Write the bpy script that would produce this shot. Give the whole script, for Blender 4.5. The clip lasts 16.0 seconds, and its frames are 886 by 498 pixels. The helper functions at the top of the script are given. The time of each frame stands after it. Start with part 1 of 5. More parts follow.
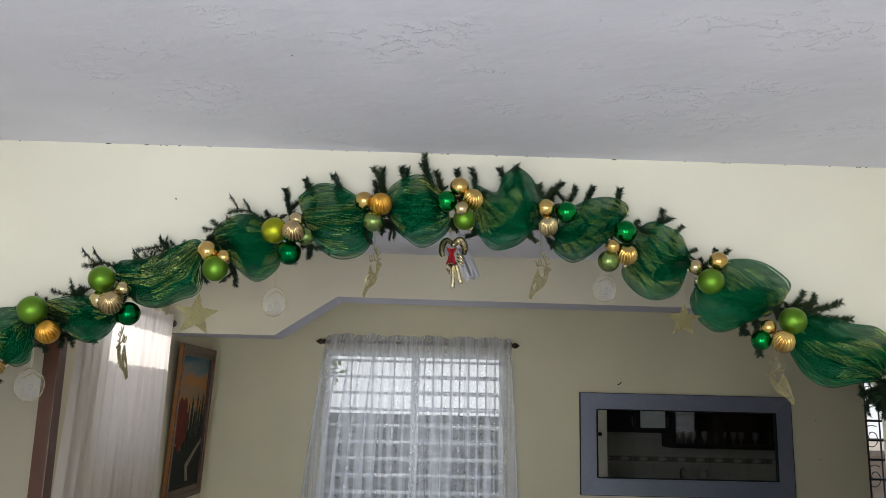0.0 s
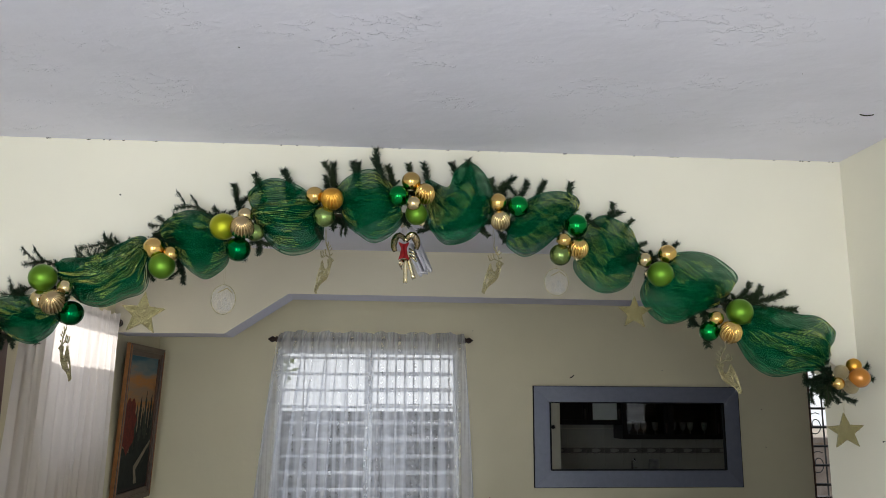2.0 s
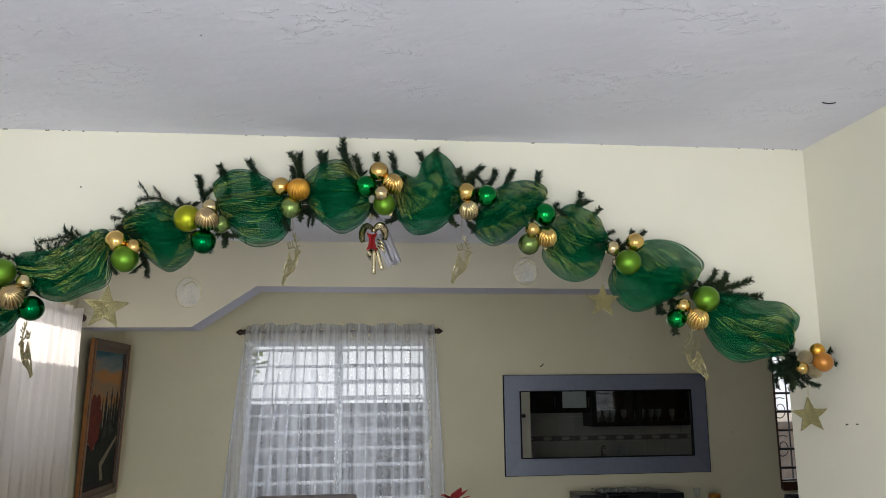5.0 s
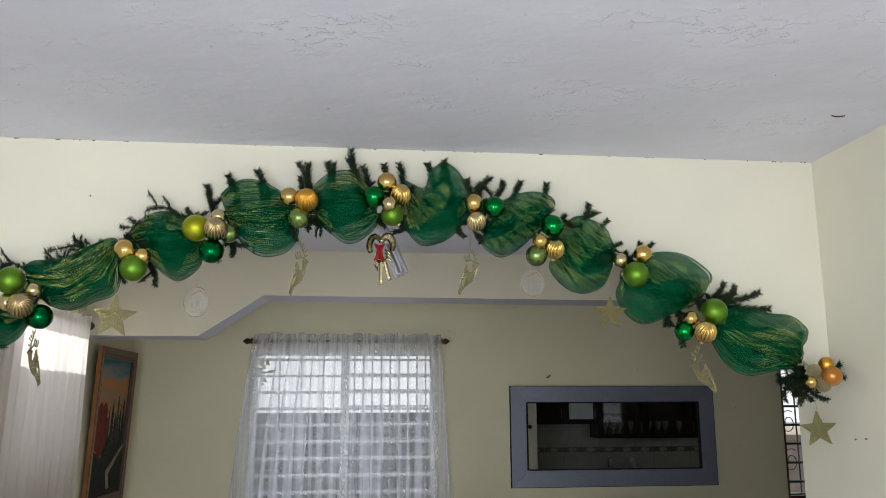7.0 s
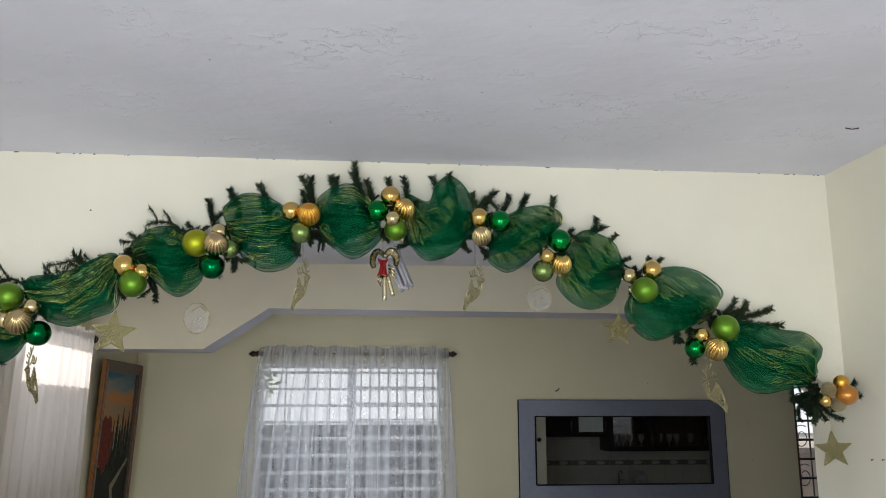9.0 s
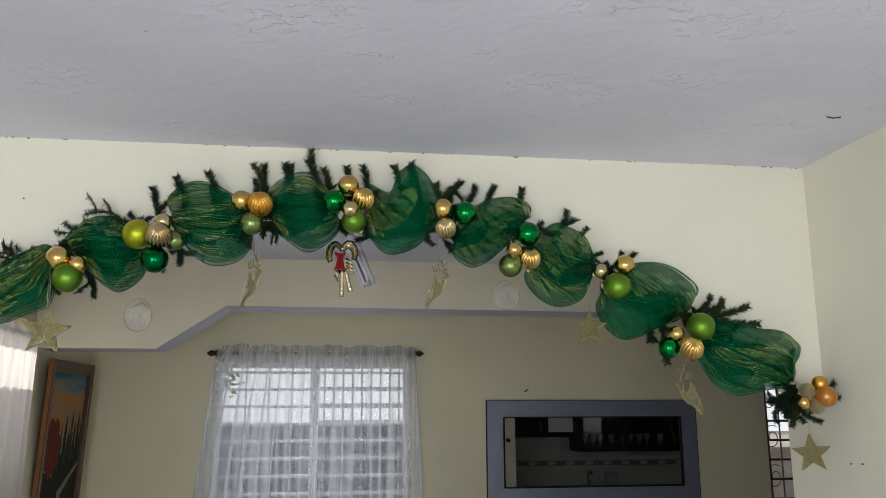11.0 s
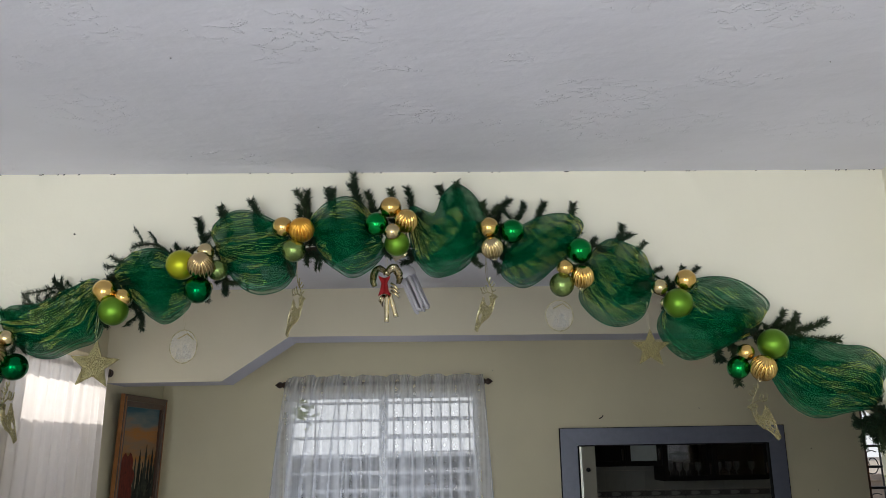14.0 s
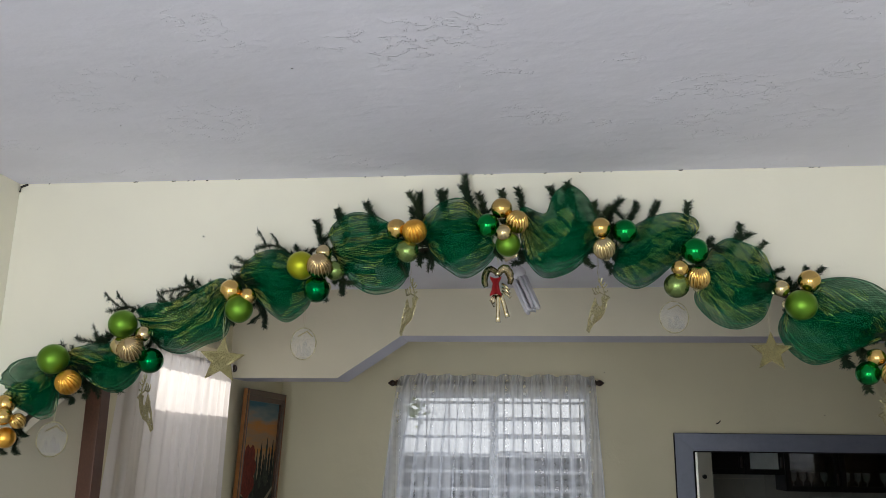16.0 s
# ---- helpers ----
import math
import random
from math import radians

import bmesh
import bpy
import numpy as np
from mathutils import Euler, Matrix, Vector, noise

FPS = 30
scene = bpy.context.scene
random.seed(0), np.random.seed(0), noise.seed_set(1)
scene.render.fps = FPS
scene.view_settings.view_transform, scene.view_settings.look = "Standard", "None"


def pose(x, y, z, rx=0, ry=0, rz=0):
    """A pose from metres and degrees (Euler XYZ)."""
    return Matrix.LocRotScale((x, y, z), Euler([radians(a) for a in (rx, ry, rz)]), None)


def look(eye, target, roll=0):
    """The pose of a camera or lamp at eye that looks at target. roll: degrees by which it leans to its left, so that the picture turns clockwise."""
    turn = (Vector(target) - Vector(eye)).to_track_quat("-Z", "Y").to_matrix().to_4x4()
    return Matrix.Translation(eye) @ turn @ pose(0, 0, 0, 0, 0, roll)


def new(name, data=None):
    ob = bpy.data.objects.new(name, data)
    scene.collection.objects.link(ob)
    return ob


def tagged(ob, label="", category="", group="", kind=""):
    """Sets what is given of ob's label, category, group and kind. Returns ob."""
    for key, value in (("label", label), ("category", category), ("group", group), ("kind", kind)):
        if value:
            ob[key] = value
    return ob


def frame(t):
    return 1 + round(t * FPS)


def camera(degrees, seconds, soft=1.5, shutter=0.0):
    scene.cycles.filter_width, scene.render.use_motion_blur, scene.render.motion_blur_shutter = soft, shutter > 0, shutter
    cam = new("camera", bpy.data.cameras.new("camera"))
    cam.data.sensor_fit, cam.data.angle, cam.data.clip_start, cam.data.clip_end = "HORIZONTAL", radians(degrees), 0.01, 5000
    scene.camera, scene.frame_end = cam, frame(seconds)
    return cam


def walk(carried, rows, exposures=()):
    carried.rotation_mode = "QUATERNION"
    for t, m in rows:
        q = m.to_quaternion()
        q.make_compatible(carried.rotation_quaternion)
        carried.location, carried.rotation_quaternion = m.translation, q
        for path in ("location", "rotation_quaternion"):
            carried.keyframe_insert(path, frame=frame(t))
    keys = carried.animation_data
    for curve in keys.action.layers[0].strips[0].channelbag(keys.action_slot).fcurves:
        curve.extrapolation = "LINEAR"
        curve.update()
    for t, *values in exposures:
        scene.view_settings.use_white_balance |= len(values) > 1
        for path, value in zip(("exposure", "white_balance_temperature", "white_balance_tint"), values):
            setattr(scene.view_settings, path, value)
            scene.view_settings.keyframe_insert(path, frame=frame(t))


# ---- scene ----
cam = camera(57.7, 16.0, soft=0.7)
EXP = -0.2
PATH = [
    (0, (0.056, -2.759, 1.613), (0.102, -0.797, 1.997), 1.4),
    (0.5, (0.06, -2.759, 1.61), (0.117, -0.797, 1.994), 1.2),
    (1, (0.06, -2.754, 1.611), (0.167, -0.794, 1.993), 0.9),
    (1.5, (0.06, -2.749, 1.61), (0.21, -0.791, 1.99), 0.7),
    (2, (0.06, -2.746, 1.612), (0.222, -0.788, 1.988), 0.3),
    (2.5, (0.059, -2.741, 1.61), (0.237, -0.784, 1.983), -0.7),
    (3, (0.061, -2.737, 1.61), (0.255, -0.781, 1.976), -1.0),
    (3.5, (0.065, -2.733, 1.611), (0.263, -0.776, 1.972), -0.9),
    (4, (0.064, -2.731, 1.609), (0.296, -0.777, 1.967), -1.0),
    (6.5, (0.064, -2.737, 1.616), (0.292, -0.781, 1.966), -0.2),
    (7, (0.063, -2.735, 1.616), (0.283, -0.783, 1.993), -0.2),
    (7.5, (0.063, -2.734, 1.621), (0.274, -0.785, 2.016), -0.3),
    (8, (0.07, -2.73, 1.63), (0.271, -0.781, 2.032), -0.3),
    (10.5, (0.114, -2.583, 1.658), (0.322, -0.633, 2.05), 0.5),
    (11, (0.132, -2.541, 1.659), (0.397, -0.598, 2.055), -0.2),
    (11.5, (0.161, -2.5, 1.662), (0.421, -0.558, 2.061), -0.9),
    (12, (0.195, -2.475, 1.664), (0.443, -0.533, 2.071), -1.1),
    (12.5, (0.218, -2.463, 1.661), (0.453, -0.525, 2.097), -1.3),
    (13, (0.233, -2.463, 1.658), (0.418, -0.524, 2.114), -1.0),
    (13.5, (0.24, -2.461, 1.654), (0.352, -0.518, 2.116), -1.2),
    (14, (0.242, -2.454, 1.655), (0.308, -0.51, 2.123), -1.0),
    (14.5, (0.24, -2.454, 1.655), (0.242, -0.509, 2.124), -0.7),
    (15, (0.24, -2.464, 1.654), (0.148, -0.523, 2.125), -0.2),
    (15.5, (0.234, -2.472, 1.653), (0.109, -0.533, 2.124), -0.0),
    (16, (0.235, -2.477, 1.651), (0.032, -0.544, 2.12), 0.7),
]
walk(cam, [(t, look(eye, target, roll)) for t, eye, target, roll in PATH],
     exposures=[(0, EXP), (3.5, EXP + 0.06), (8, EXP + 0.07), (11, EXP - 0.10), (14, EXP - 0.11), (16, EXP - 0.12)])

# ---- light ----
world = bpy.data.worlds.new("sky")
scene.world = world
world.use_nodes = True
wn = world.node_tree.nodes
sky = wn.new("ShaderNodeTexSky")
sky.sky_type = 'NISHITA'
sky.sun_disc = False
sky.sun_elevation = radians(35)
sky.sun_rotation = radians(-80)
wn["Background"].inputs["Strength"].default_value = 0.15
world.node_tree.links.new(sky.outputs[0], wn["Background"].inputs["Color"])

sun = new("sun", bpy.data.lights.new("sun", 'SUN'))
sun.data.energy, sun.data.angle, sun.data.color = 5.0, radians(0.6), (1.0, 0.95, 0.87)
sun.matrix_world = look((-6.0, 1.6, 5.26), (0, 0.9, 1.06))


def window_light(x, y, z, rx, rz, w, h, watts, colour):
    """Daylight standing in an opening of the room."""
    lamp = new("window_light", bpy.data.lights.new("window_light", 'AREA'))
    lamp.data.shape, lamp.data.size, lamp.data.size_y = 'RECTANGLE', w, h
    lamp.data.energy, lamp.data.color = watts, colour
    lamp.matrix_world = pose(x, y, z, rx, 0, rz)
    return lamp


# openings of the living room behind the walk
window_light(-0.75, -3.98, 1.25, 90, 0, 1.0, 1.5, 50, (0.88, 0.94, 1.0))
window_light(0.95, -3.98, 1.25, 90, 0, 1.2, 1.5, 27, (0.88, 0.94, 1.0))
# the dining window behind its curtain
window_light(0.03, 2.80, 1.40, 90, 180, 1.1, 1.0, 3.7, (0.88, 0.94, 1.0))

# the side window behind its curtain
window_light(-1.40, 1.19, 1.70, 90, -90, 0.9, 0.7, 0.55, (0.95, 0.97, 1.0))

# ---- materials ----


def node_mat(name):
    m = bpy.data.materials.new(name)
    m.use_nodes = True
    nt = m.node_tree
    return m, nt, nt.nodes["Principled BSDF"]


def mat(name, colour, rough=0.6, metal=0.0, vary=0.12, scale=12.0, bump=0.15, fine=160.0, spec=0.5, coat=0.0):
    """A surface with stains at two scales and a fine relief."""
    m, nt, p = node_mat(name)
    co = nt.nodes.new("ShaderNodeTexCoord")
    n1 = nt.nodes.new("ShaderNodeTexNoise")
    n1.inputs["Scale"].default_value, n1.inputs["Detail"].default_value = scale, 5
    n2 = nt.nodes.new("ShaderNodeTexNoise")
    n2.inputs["Scale"].default_value, n2.inputs["Detail"].default_value = fine, 3
    for n in (n1, n2):
        nt.links.new(co.outputs["Object"], n.inputs["Vector"])
    mixf = nt.nodes.new("ShaderNodeMath")
    mixf.operation = 'MULTIPLY_ADD'
    mixf.inputs[1].default_value, mixf.inputs[2].default_value = 0.6, 0.0
    nt.links.new(n1.outputs["Fac"], mixf.inputs[0])
    add = nt.nodes.new("ShaderNodeMath")
    add.operation = 'MULTIPLY_ADD'
    add.inputs[1].default_value = 0.4
    nt.links.new(n2.outputs["Fac"], add.inputs[0])
    nt.links.new(mixf.outputs[0], add.inputs[2])
    ramp = nt.nodes.new("ShaderNodeValToRGB")
    ramp.color_ramp.elements[0].position, ramp.color_ramp.elements[1].position = 0.3, 0.7
    ramp.color_ramp.elements[0].color = (*[c * (1 - vary) for c in colour], 1)
    ramp.color_ramp.elements[1].color = (*[min(1, c * (1 + vary * 0.6)) for c in colour], 1)
    nt.links.new(add.outputs[0], ramp.inputs[0])
    nt.links.new(ramp.outputs[0], p.inputs["Base Color"])
    p.inputs["Roughness"].default_value, p.inputs["Metallic"].default_value = rough, metal
    p.inputs["Specular IOR Level"].default_value = spec
    p.inputs["Coat Weight"].default_value = coat
    if bump:
        b = nt.nodes.new("ShaderNodeBump")
        b.inputs["Strength"].default_value, b.inputs["Distance"].default_value = bump, 0.004
        nt.links.new(add.outputs[0], b.inputs["Height"])
        nt.links.new(b.outputs[0], p.inputs["Normal"])
    return m


def plaster(name, colour, patch, relief, marks, grain=(1, 1, 1)):
    """Hand-trowelled painted plaster: broad patches, ridges left by the trowel, fine grain."""
    m, nt, p = node_mat(name)
    co = nt.nodes.new("ShaderNodeTexCoord")

    def noise_at(scale, detail, rough=0.5, distort=0.0):
        n = nt.nodes.new("ShaderNodeTexNoise")
        n.inputs["Scale"].default_value, n.inputs["Detail"].default_value = scale, detail
        n.inputs["Roughness"].default_value, n.inputs["Distortion"].default_value = rough, distort
        nt.links.new(stretch.outputs[0], n.inputs["Vector"])
        return n

    stretch = nt.nodes.new("ShaderNodeMapping")
    stretch.inputs["Scale"].default_value = grain
    nt.links.new(co.outputs["Object"], stretch.inputs[0])
    broad, mid, fine = noise_at(1.7, 4), noise_at(11, 4, 0.55, 0.2), noise_at(120, 3)
    ramp = nt.nodes.new("ShaderNodeValToRGB")
    ramp.color_ramp.elements[0].position, ramp.color_ramp.elements[1].position = 0.35, 0.65
    ramp.color_ramp.elements[0].color = (*[c * (1 - patch) for c in colour], 1)
    ramp.color_ramp.elements[1].color = (*colour, 1)
    nt.links.new(broad.outputs["Fac"], ramp.inputs[0])
    nt.links.new(ramp.outputs[0], p.inputs["Base Color"])
    # raised flakes of old paint and trowel marks, in some patches only
    ridge = noise_at(19.0, 4, 0.6, 0.4)
    band = nt.nodes.new("ShaderNodeValToRGB")
    band.color_ramp.elements[0].position, band.color_ramp.elements[1].position = 0.53, 0.555
    nt.links.new(ridge.outputs["Fac"], band.inputs[0])
    gate = nt.nodes.new("ShaderNodeValToRGB")
    gate.color_ramp.elements[0].position, gate.color_ramp.elements[1].position = 0.55, 0.70
    nt.links.new(noise_at(3.3, 2).outputs["Fac"], gate.inputs[0])
    cut = nt.nodes.new("ShaderNodeMath")
    cut.operation = 'MULTIPLY'
    nt.links.new(band.outputs[0], cut.inputs[0])
    nt.links.new(gate.outputs[0], cut.inputs[1])
    last = None
    for out, strength, dist in ((mid.outputs["Fac"], relief, 0.02), (fine.outputs["Fac"], relief * 0.5, 0.002), (cut.outputs[0], marks, 0.006)):
        b = nt.nodes.new("ShaderNodeBump")
        b.inputs["Strength"].default_value, b.inputs["Distance"].default_value = strength, dist
        nt.links.new(out, b.inputs["Height"])
        if last:
            nt.links.new(last.outputs[0], b.inputs["Normal"])
        last = b
    nt.links.new(last.outputs[0], p.inputs["Normal"])
    p.inputs["Roughness"].default_value = 0.55
    p.inputs["Specular IOR Level"].default_value = 0.35
    return m


def sheer(name, colour, clear, weave, glow=0.5, streak=None):
    """Thin cloth: part of the light goes straight through, part glows through, part is thrown back."""
    m, nt, p = node_mat(name)
    nt.nodes.remove(p)
    out = nt.nodes["Material Output"]
    dif, tra, clr = nt.nodes.new("ShaderNodeBsdfDiffuse"), nt.nodes.new("ShaderNodeBsdfTranslucent"), nt.nodes.new("ShaderNodeBsdfTransparent")
    dif.inputs["Color"].default_value = tra.inputs["Color"].default_value = (*colour, 1)
    body, mix = nt.nodes.new("ShaderNodeMixShader"), nt.nodes.new("ShaderNodeMixShader")
    body.inputs[0].default_value = glow
    nt.links.new(dif.outputs[0], body.inputs[1])
    nt.links.new(tra.outputs[0], body.inputs[2])
    co, n = nt.nodes.new("ShaderNodeTexCoord"), nt.nodes.new("ShaderNodeTexNoise")
    n.inputs["Scale"].default_value, n.inputs["Detail"].default_value = weave, 4
    nt.links.new(co.outputs["Object"], n.inputs["Vector"])
    rng = nt.nodes.new("ShaderNodeMapRange")
    rng.inputs["To Min"].default_value, rng.inputs["To Max"].default_value = clear * 0.8, min(1, clear * 1.2)
    nt.links.new(n.outputs["Fac"], rng.inputs["Value"])
    last = rng.outputs[0]
    if streak:
        # gathers: the cloth lies double in narrow upright bands
        band, scl, fold, mul = nt.nodes.new("ShaderNodeTexNoise"), nt.nodes.new("ShaderNodeMapping"), nt.nodes.new("ShaderNodeMapRange"), nt.nodes.new("ShaderNodeMath")
        scl.inputs["Scale"].default_value = streak
        band.inputs["Scale"].default_value, band.inputs["Detail"].default_value = 1.0, 3
        fold.inputs["From Min"].default_value, fold.inputs["From Max"].default_value = 0.42, 0.58
        fold.inputs["To Min"].default_value, fold.inputs["To Max"].default_value = 0.60, 1.12
        mul.operation = 'MULTIPLY'
        nt.links.new(co.outputs["Object"], scl.inputs[0])
        nt.links.new(scl.outputs[0], band.inputs["Vector"])
        nt.links.new(band.outputs["Fac"], fold.inputs["Value"])
        nt.links.new(fold.outputs[0], mul.inputs[0])
        nt.links.new(last, mul.inputs[1])
        last = mul.outputs[0]
    nt.links.new(last, mix.inputs[0])
    nt.links.new(body.outputs[0], mix.inputs[1])
    nt.links.new(clr.outputs[0], mix.inputs[2])
    nt.links.new(mix.outputs[0], out.inputs["Surface"])
    return m


def glitter(name, colour, grain, rough=0.35):
    """Metal flakes: small cells, each tilted its own way."""
    m, nt, p = node_mat(name)
    co, v = nt.nodes.new("ShaderNodeTexCoord"), nt.nodes.new("ShaderNodeTexVoronoi")
    v.inputs["Scale"].default_value = grain
    nt.links.new(co.outputs["Object"], v.inputs["Vector"])
    ramp = nt.nodes.new("ShaderNodeValToRGB")
    ramp.color_ramp.elements[0].color = (*[c * 0.35 for c in colour], 1)
    ramp.color_ramp.elements[1].color = (*[min(1, c * 1.3) for c in colour], 1)
    nt.links.new(v.outputs["Color"], ramp.inputs[0])
    nt.links.new(ramp.outputs[0], p.inputs["Base Color"])
    b = nt.nodes.new("ShaderNodeBump")
    b.inputs["Strength"].default_value, b.inputs["Distance"].default_value = 1.0, 0.003
    nt.links.new(v.outputs["Color"], b.inputs["Height"])
    nt.links.new(b.outputs[0], p.inputs["Normal"])
    p.inputs["Metallic"].default_value, p.inputs["Roughness"].default_value = 0.85, rough
    return m


M = {
    "wall": plaster("cream_wall_paint", (0.89, 0.85, 0.715), 0.05, 0.10, 0.10),
    "ceiling": plaster("white_ceiling_plaster", (0.775, 0.765, 0.87), 0.10, 0.21, 0.60, (0.85, 1.2, 1.0)),
    "wall_dining": plaster("beige_dining_paint", (0.73, 0.665, 0.475), 0.07, 0.10, 0.12),
    # darker, greyer beige: the shade beyond the arch is in this colour
    "wall_passage": plaster("beige_paint_shade_toned", (0.58, 0.535, 0.42), 0.07, 0.10, 0.12),
    # beam tones lowered: the dimmer light on it is put into the colour
    "beam_face_dim": plaster("cream_beam_paint_dimmed", (0.73, 0.67, 0.525), 0.06, 0.10, 0.10),
    "beam_under_shade": plaster("lilac_plaster_shade", (0.55, 0.53, 0.62), 0.05, 0.15, 0.2),
    "floor": mat("pale_floor", (0.62, 0.61, 0.60), 0.3, vary=0.1),
    "grout": mat("grout", (0.30, 0.27, 0.24), 0.9),
    "needle": mat("fir_needles", (0.014, 0.032, 0.014), 0.65, vary=0.5, scale=30, bump=0, spec=0.2),
    "needle_light": mat("fir_needles_light", (0.030, 0.050, 0.020), 0.65, vary=0.4, scale=30, bump=0, spec=0.2),
    "stem": mat("wire_stem", (0.05, 0.035, 0.02), 0.8),
    "thread": mat("gold_thread", (0.74, 0.64, 0.17), 0.36, 0.95, bump=0),
    "gold": mat("gold_ball", (0.70, 0.47, 0.16), 0.11, 1.0, vary=0.05, bump=0.02),
    "champagne": mat("champagne_ball", (0.62, 0.50, 0.28), 0.14, 1.0, vary=0.05, bump=0.02),
    "bronze": mat("bronze_ball", (0.55, 0.41, 0.22), 0.15, 1.0, vary=0.05, bump=0.02),
    "orange": mat("orange_gold_ball", (0.80, 0.42, 0.07), 0.28, 1.0, vary=0.06, bump=0.02),
    "pearl": mat("orange_pearl_ball", (0.52, 0.20, 0.025), 0.28, 0.5, vary=0.1, bump=0.05, coat=0.6),
    "shiny_green": mat("shiny_green_ball", (0.005, 0.22, 0.045), 0.12, 1.0, vary=0.05, bump=0.01),
    "dark_green": mat("dark_green_ball", (0.0, 0.13, 0.035), 0.12, 1.0, vary=0.05, bump=0.01),
    "olive": mat("olive_green_ball", (0.20, 0.28, 0.09), 0.25, 0.9, vary=0.06, bump=0.02),
    "matte_green": mat("matte_green_ball", (0.135, 0.285, 0.026), 0.36, 0.85, vary=0.08, bump=0.03),
    "yellow_green": mat("yellow_green_ball", (0.40, 0.42, 0.02), 0.38, 0.85, vary=0.08, bump=0.03),
    "gold_glitter": glitter("gold_glitter", (0.46, 0.385, 0.17), 800),
    "star_glitter": glitter("beaded_gold_glitter", (0.44, 0.39, 0.20), 420, 0.4),
    "champ_glitter": glitter("champagne_glitter", (0.80, 0.68, 0.44), 60, 0.3),
    "deer_glitter": glitter("pale_gold_glitter", (0.56, 0.50, 0.29), 500),
    "string": mat("string", (0.60, 0.53, 0.35), 0.7, bump=0),
    "red": mat("red_velvet", (0.42, 0.01, 0.015), 0.7, vary=0.2),
    "gold_foil": mat("gold_foil", (0.74, 0.64, 0.42), 0.16, 1.0, vary=0.15, scale=40, bump=0.4),
    "brown_iron": mat("dark_brown_rod", (0.035, 0.018, 0.012), 0.35, 0.2),
    "curtain": sheer("white_sheer", (0.74, 0.75, 0.80), 0.60, 35, 0.5, (19, 1, 0.5)),
    "curtain_heavy": sheer("ivory_curtain", (0.87, 0.82, 0.80), 0.12, 35, 0.75, (1, 22, 0.5)),
    "alu": mat("white_aluminium", (0.75, 0.76, 0.78), 0.35, 0.1, vary=0.06),
    "grey_bar": mat("pale_grey_painted_bar", (0.62, 0.62, 0.65), 0.45),
    "iron": mat("black_grille_iron", (0.05, 0.05, 0.05), 0.5, 0.3),
    "brown_wood": mat("brown_wood", (0.07, 0.026, 0.011), 0.4, vary=0.4, scale=20),
    "post_wood": mat("red_brown_wood", (0.105, 0.044, 0.026), 0.32, vary=0.35, scale=14),
    # gold-brown of the gilt lines, also painted on the frame's lit outer sides
    "gold_wood": mat("gold_brown_line_and_lit_edge", (0.30, 0.115, 0.028), 0.45, 0.0, vary=0.3, scale=25),
    "frame_brown": mat("dark_brown_moulding", (0.075, 0.032, 0.014), 0.4, vary=0.4, scale=25),
    "grey_frame": mat("grey_blue_frame", (0.215, 0.23, 0.295), 0.34, 0.3, vary=0.12, scale=30, bump=0.05),
    "black": mat("black_plastic", (0.012, 0.012, 0.014), 0.3),
    "dark_wood": mat("dark_cabinet_wood", (0.008, 0.005, 0.004), 0.4, vary=0.4, scale=15, spec=0.2),
    # pale blue of one cabinet door: a window's reflection painted as base colour
    "frosted": mat("panel_window_reflection", (0.62, 0.70, 0.72), 0.2, vary=0.15, scale=8),
    "bead_black": mat("matt_black_bead", (0.012, 0.012, 0.013), 0.85, spec=0.1),
    "tile": mat("kitchen_tile", (0.52, 0.52, 0.48), 0.15, vary=0.05, bump=0.01),
    "border": mat("border_tile", (0.26, 0.24, 0.23), 0.25, vary=0.5, scale=60),
    "chrome": mat("chrome", (0.8, 0.8, 0.8), 0.12, 1.0, bump=0),
    "white_plastic": mat("white_plastic", (0.62, 0.60, 0.66), 0.3, vary=0.05, bump=0),
    "socket": mat("beige_socket", (0.50, 0.42, 0.30), 0.45),
    "upholstery": mat("grey_upholstery", (0.20, 0.18, 0.17), 0.85, scale=60, bump=0.5),
    "silver_lace": glitter("silver_lace", (0.45, 0.45, 0.45), 260),
    "concrete": mat("concrete_wall", (0.085, 0.088, 0.085), 0.9, vary=0.3, scale=3),
    "leaf": mat("leaf", (0.24, 0.30, 0.03), 0.5, vary=0.4),
    "soil": mat("ground_earth", (0.44, 0.38, 0.30), 0.95, vary=0.3, scale=2),
    "spot": mat("dark_spot", (0.03, 0.025, 0.02), 0.8),
}

gm, gnt, gp = node_mat("clear_glass")
gp.inputs["Transmission Weight"].default_value, gp.inputs["Roughness"].default_value = 1.0, 0.02
gp.inputs["IOR"].default_value = 1.45
M["glass"] = gm
mm, mnt, mp = node_mat("mirror_silver")
mp.inputs["Metallic"].default_value, mp.inputs["Roughness"].default_value = 1.0, 0.015
mp.inputs["Base Color"].default_value = (0.80, 0.82, 0.82, 1)
M["mirror"] = mm



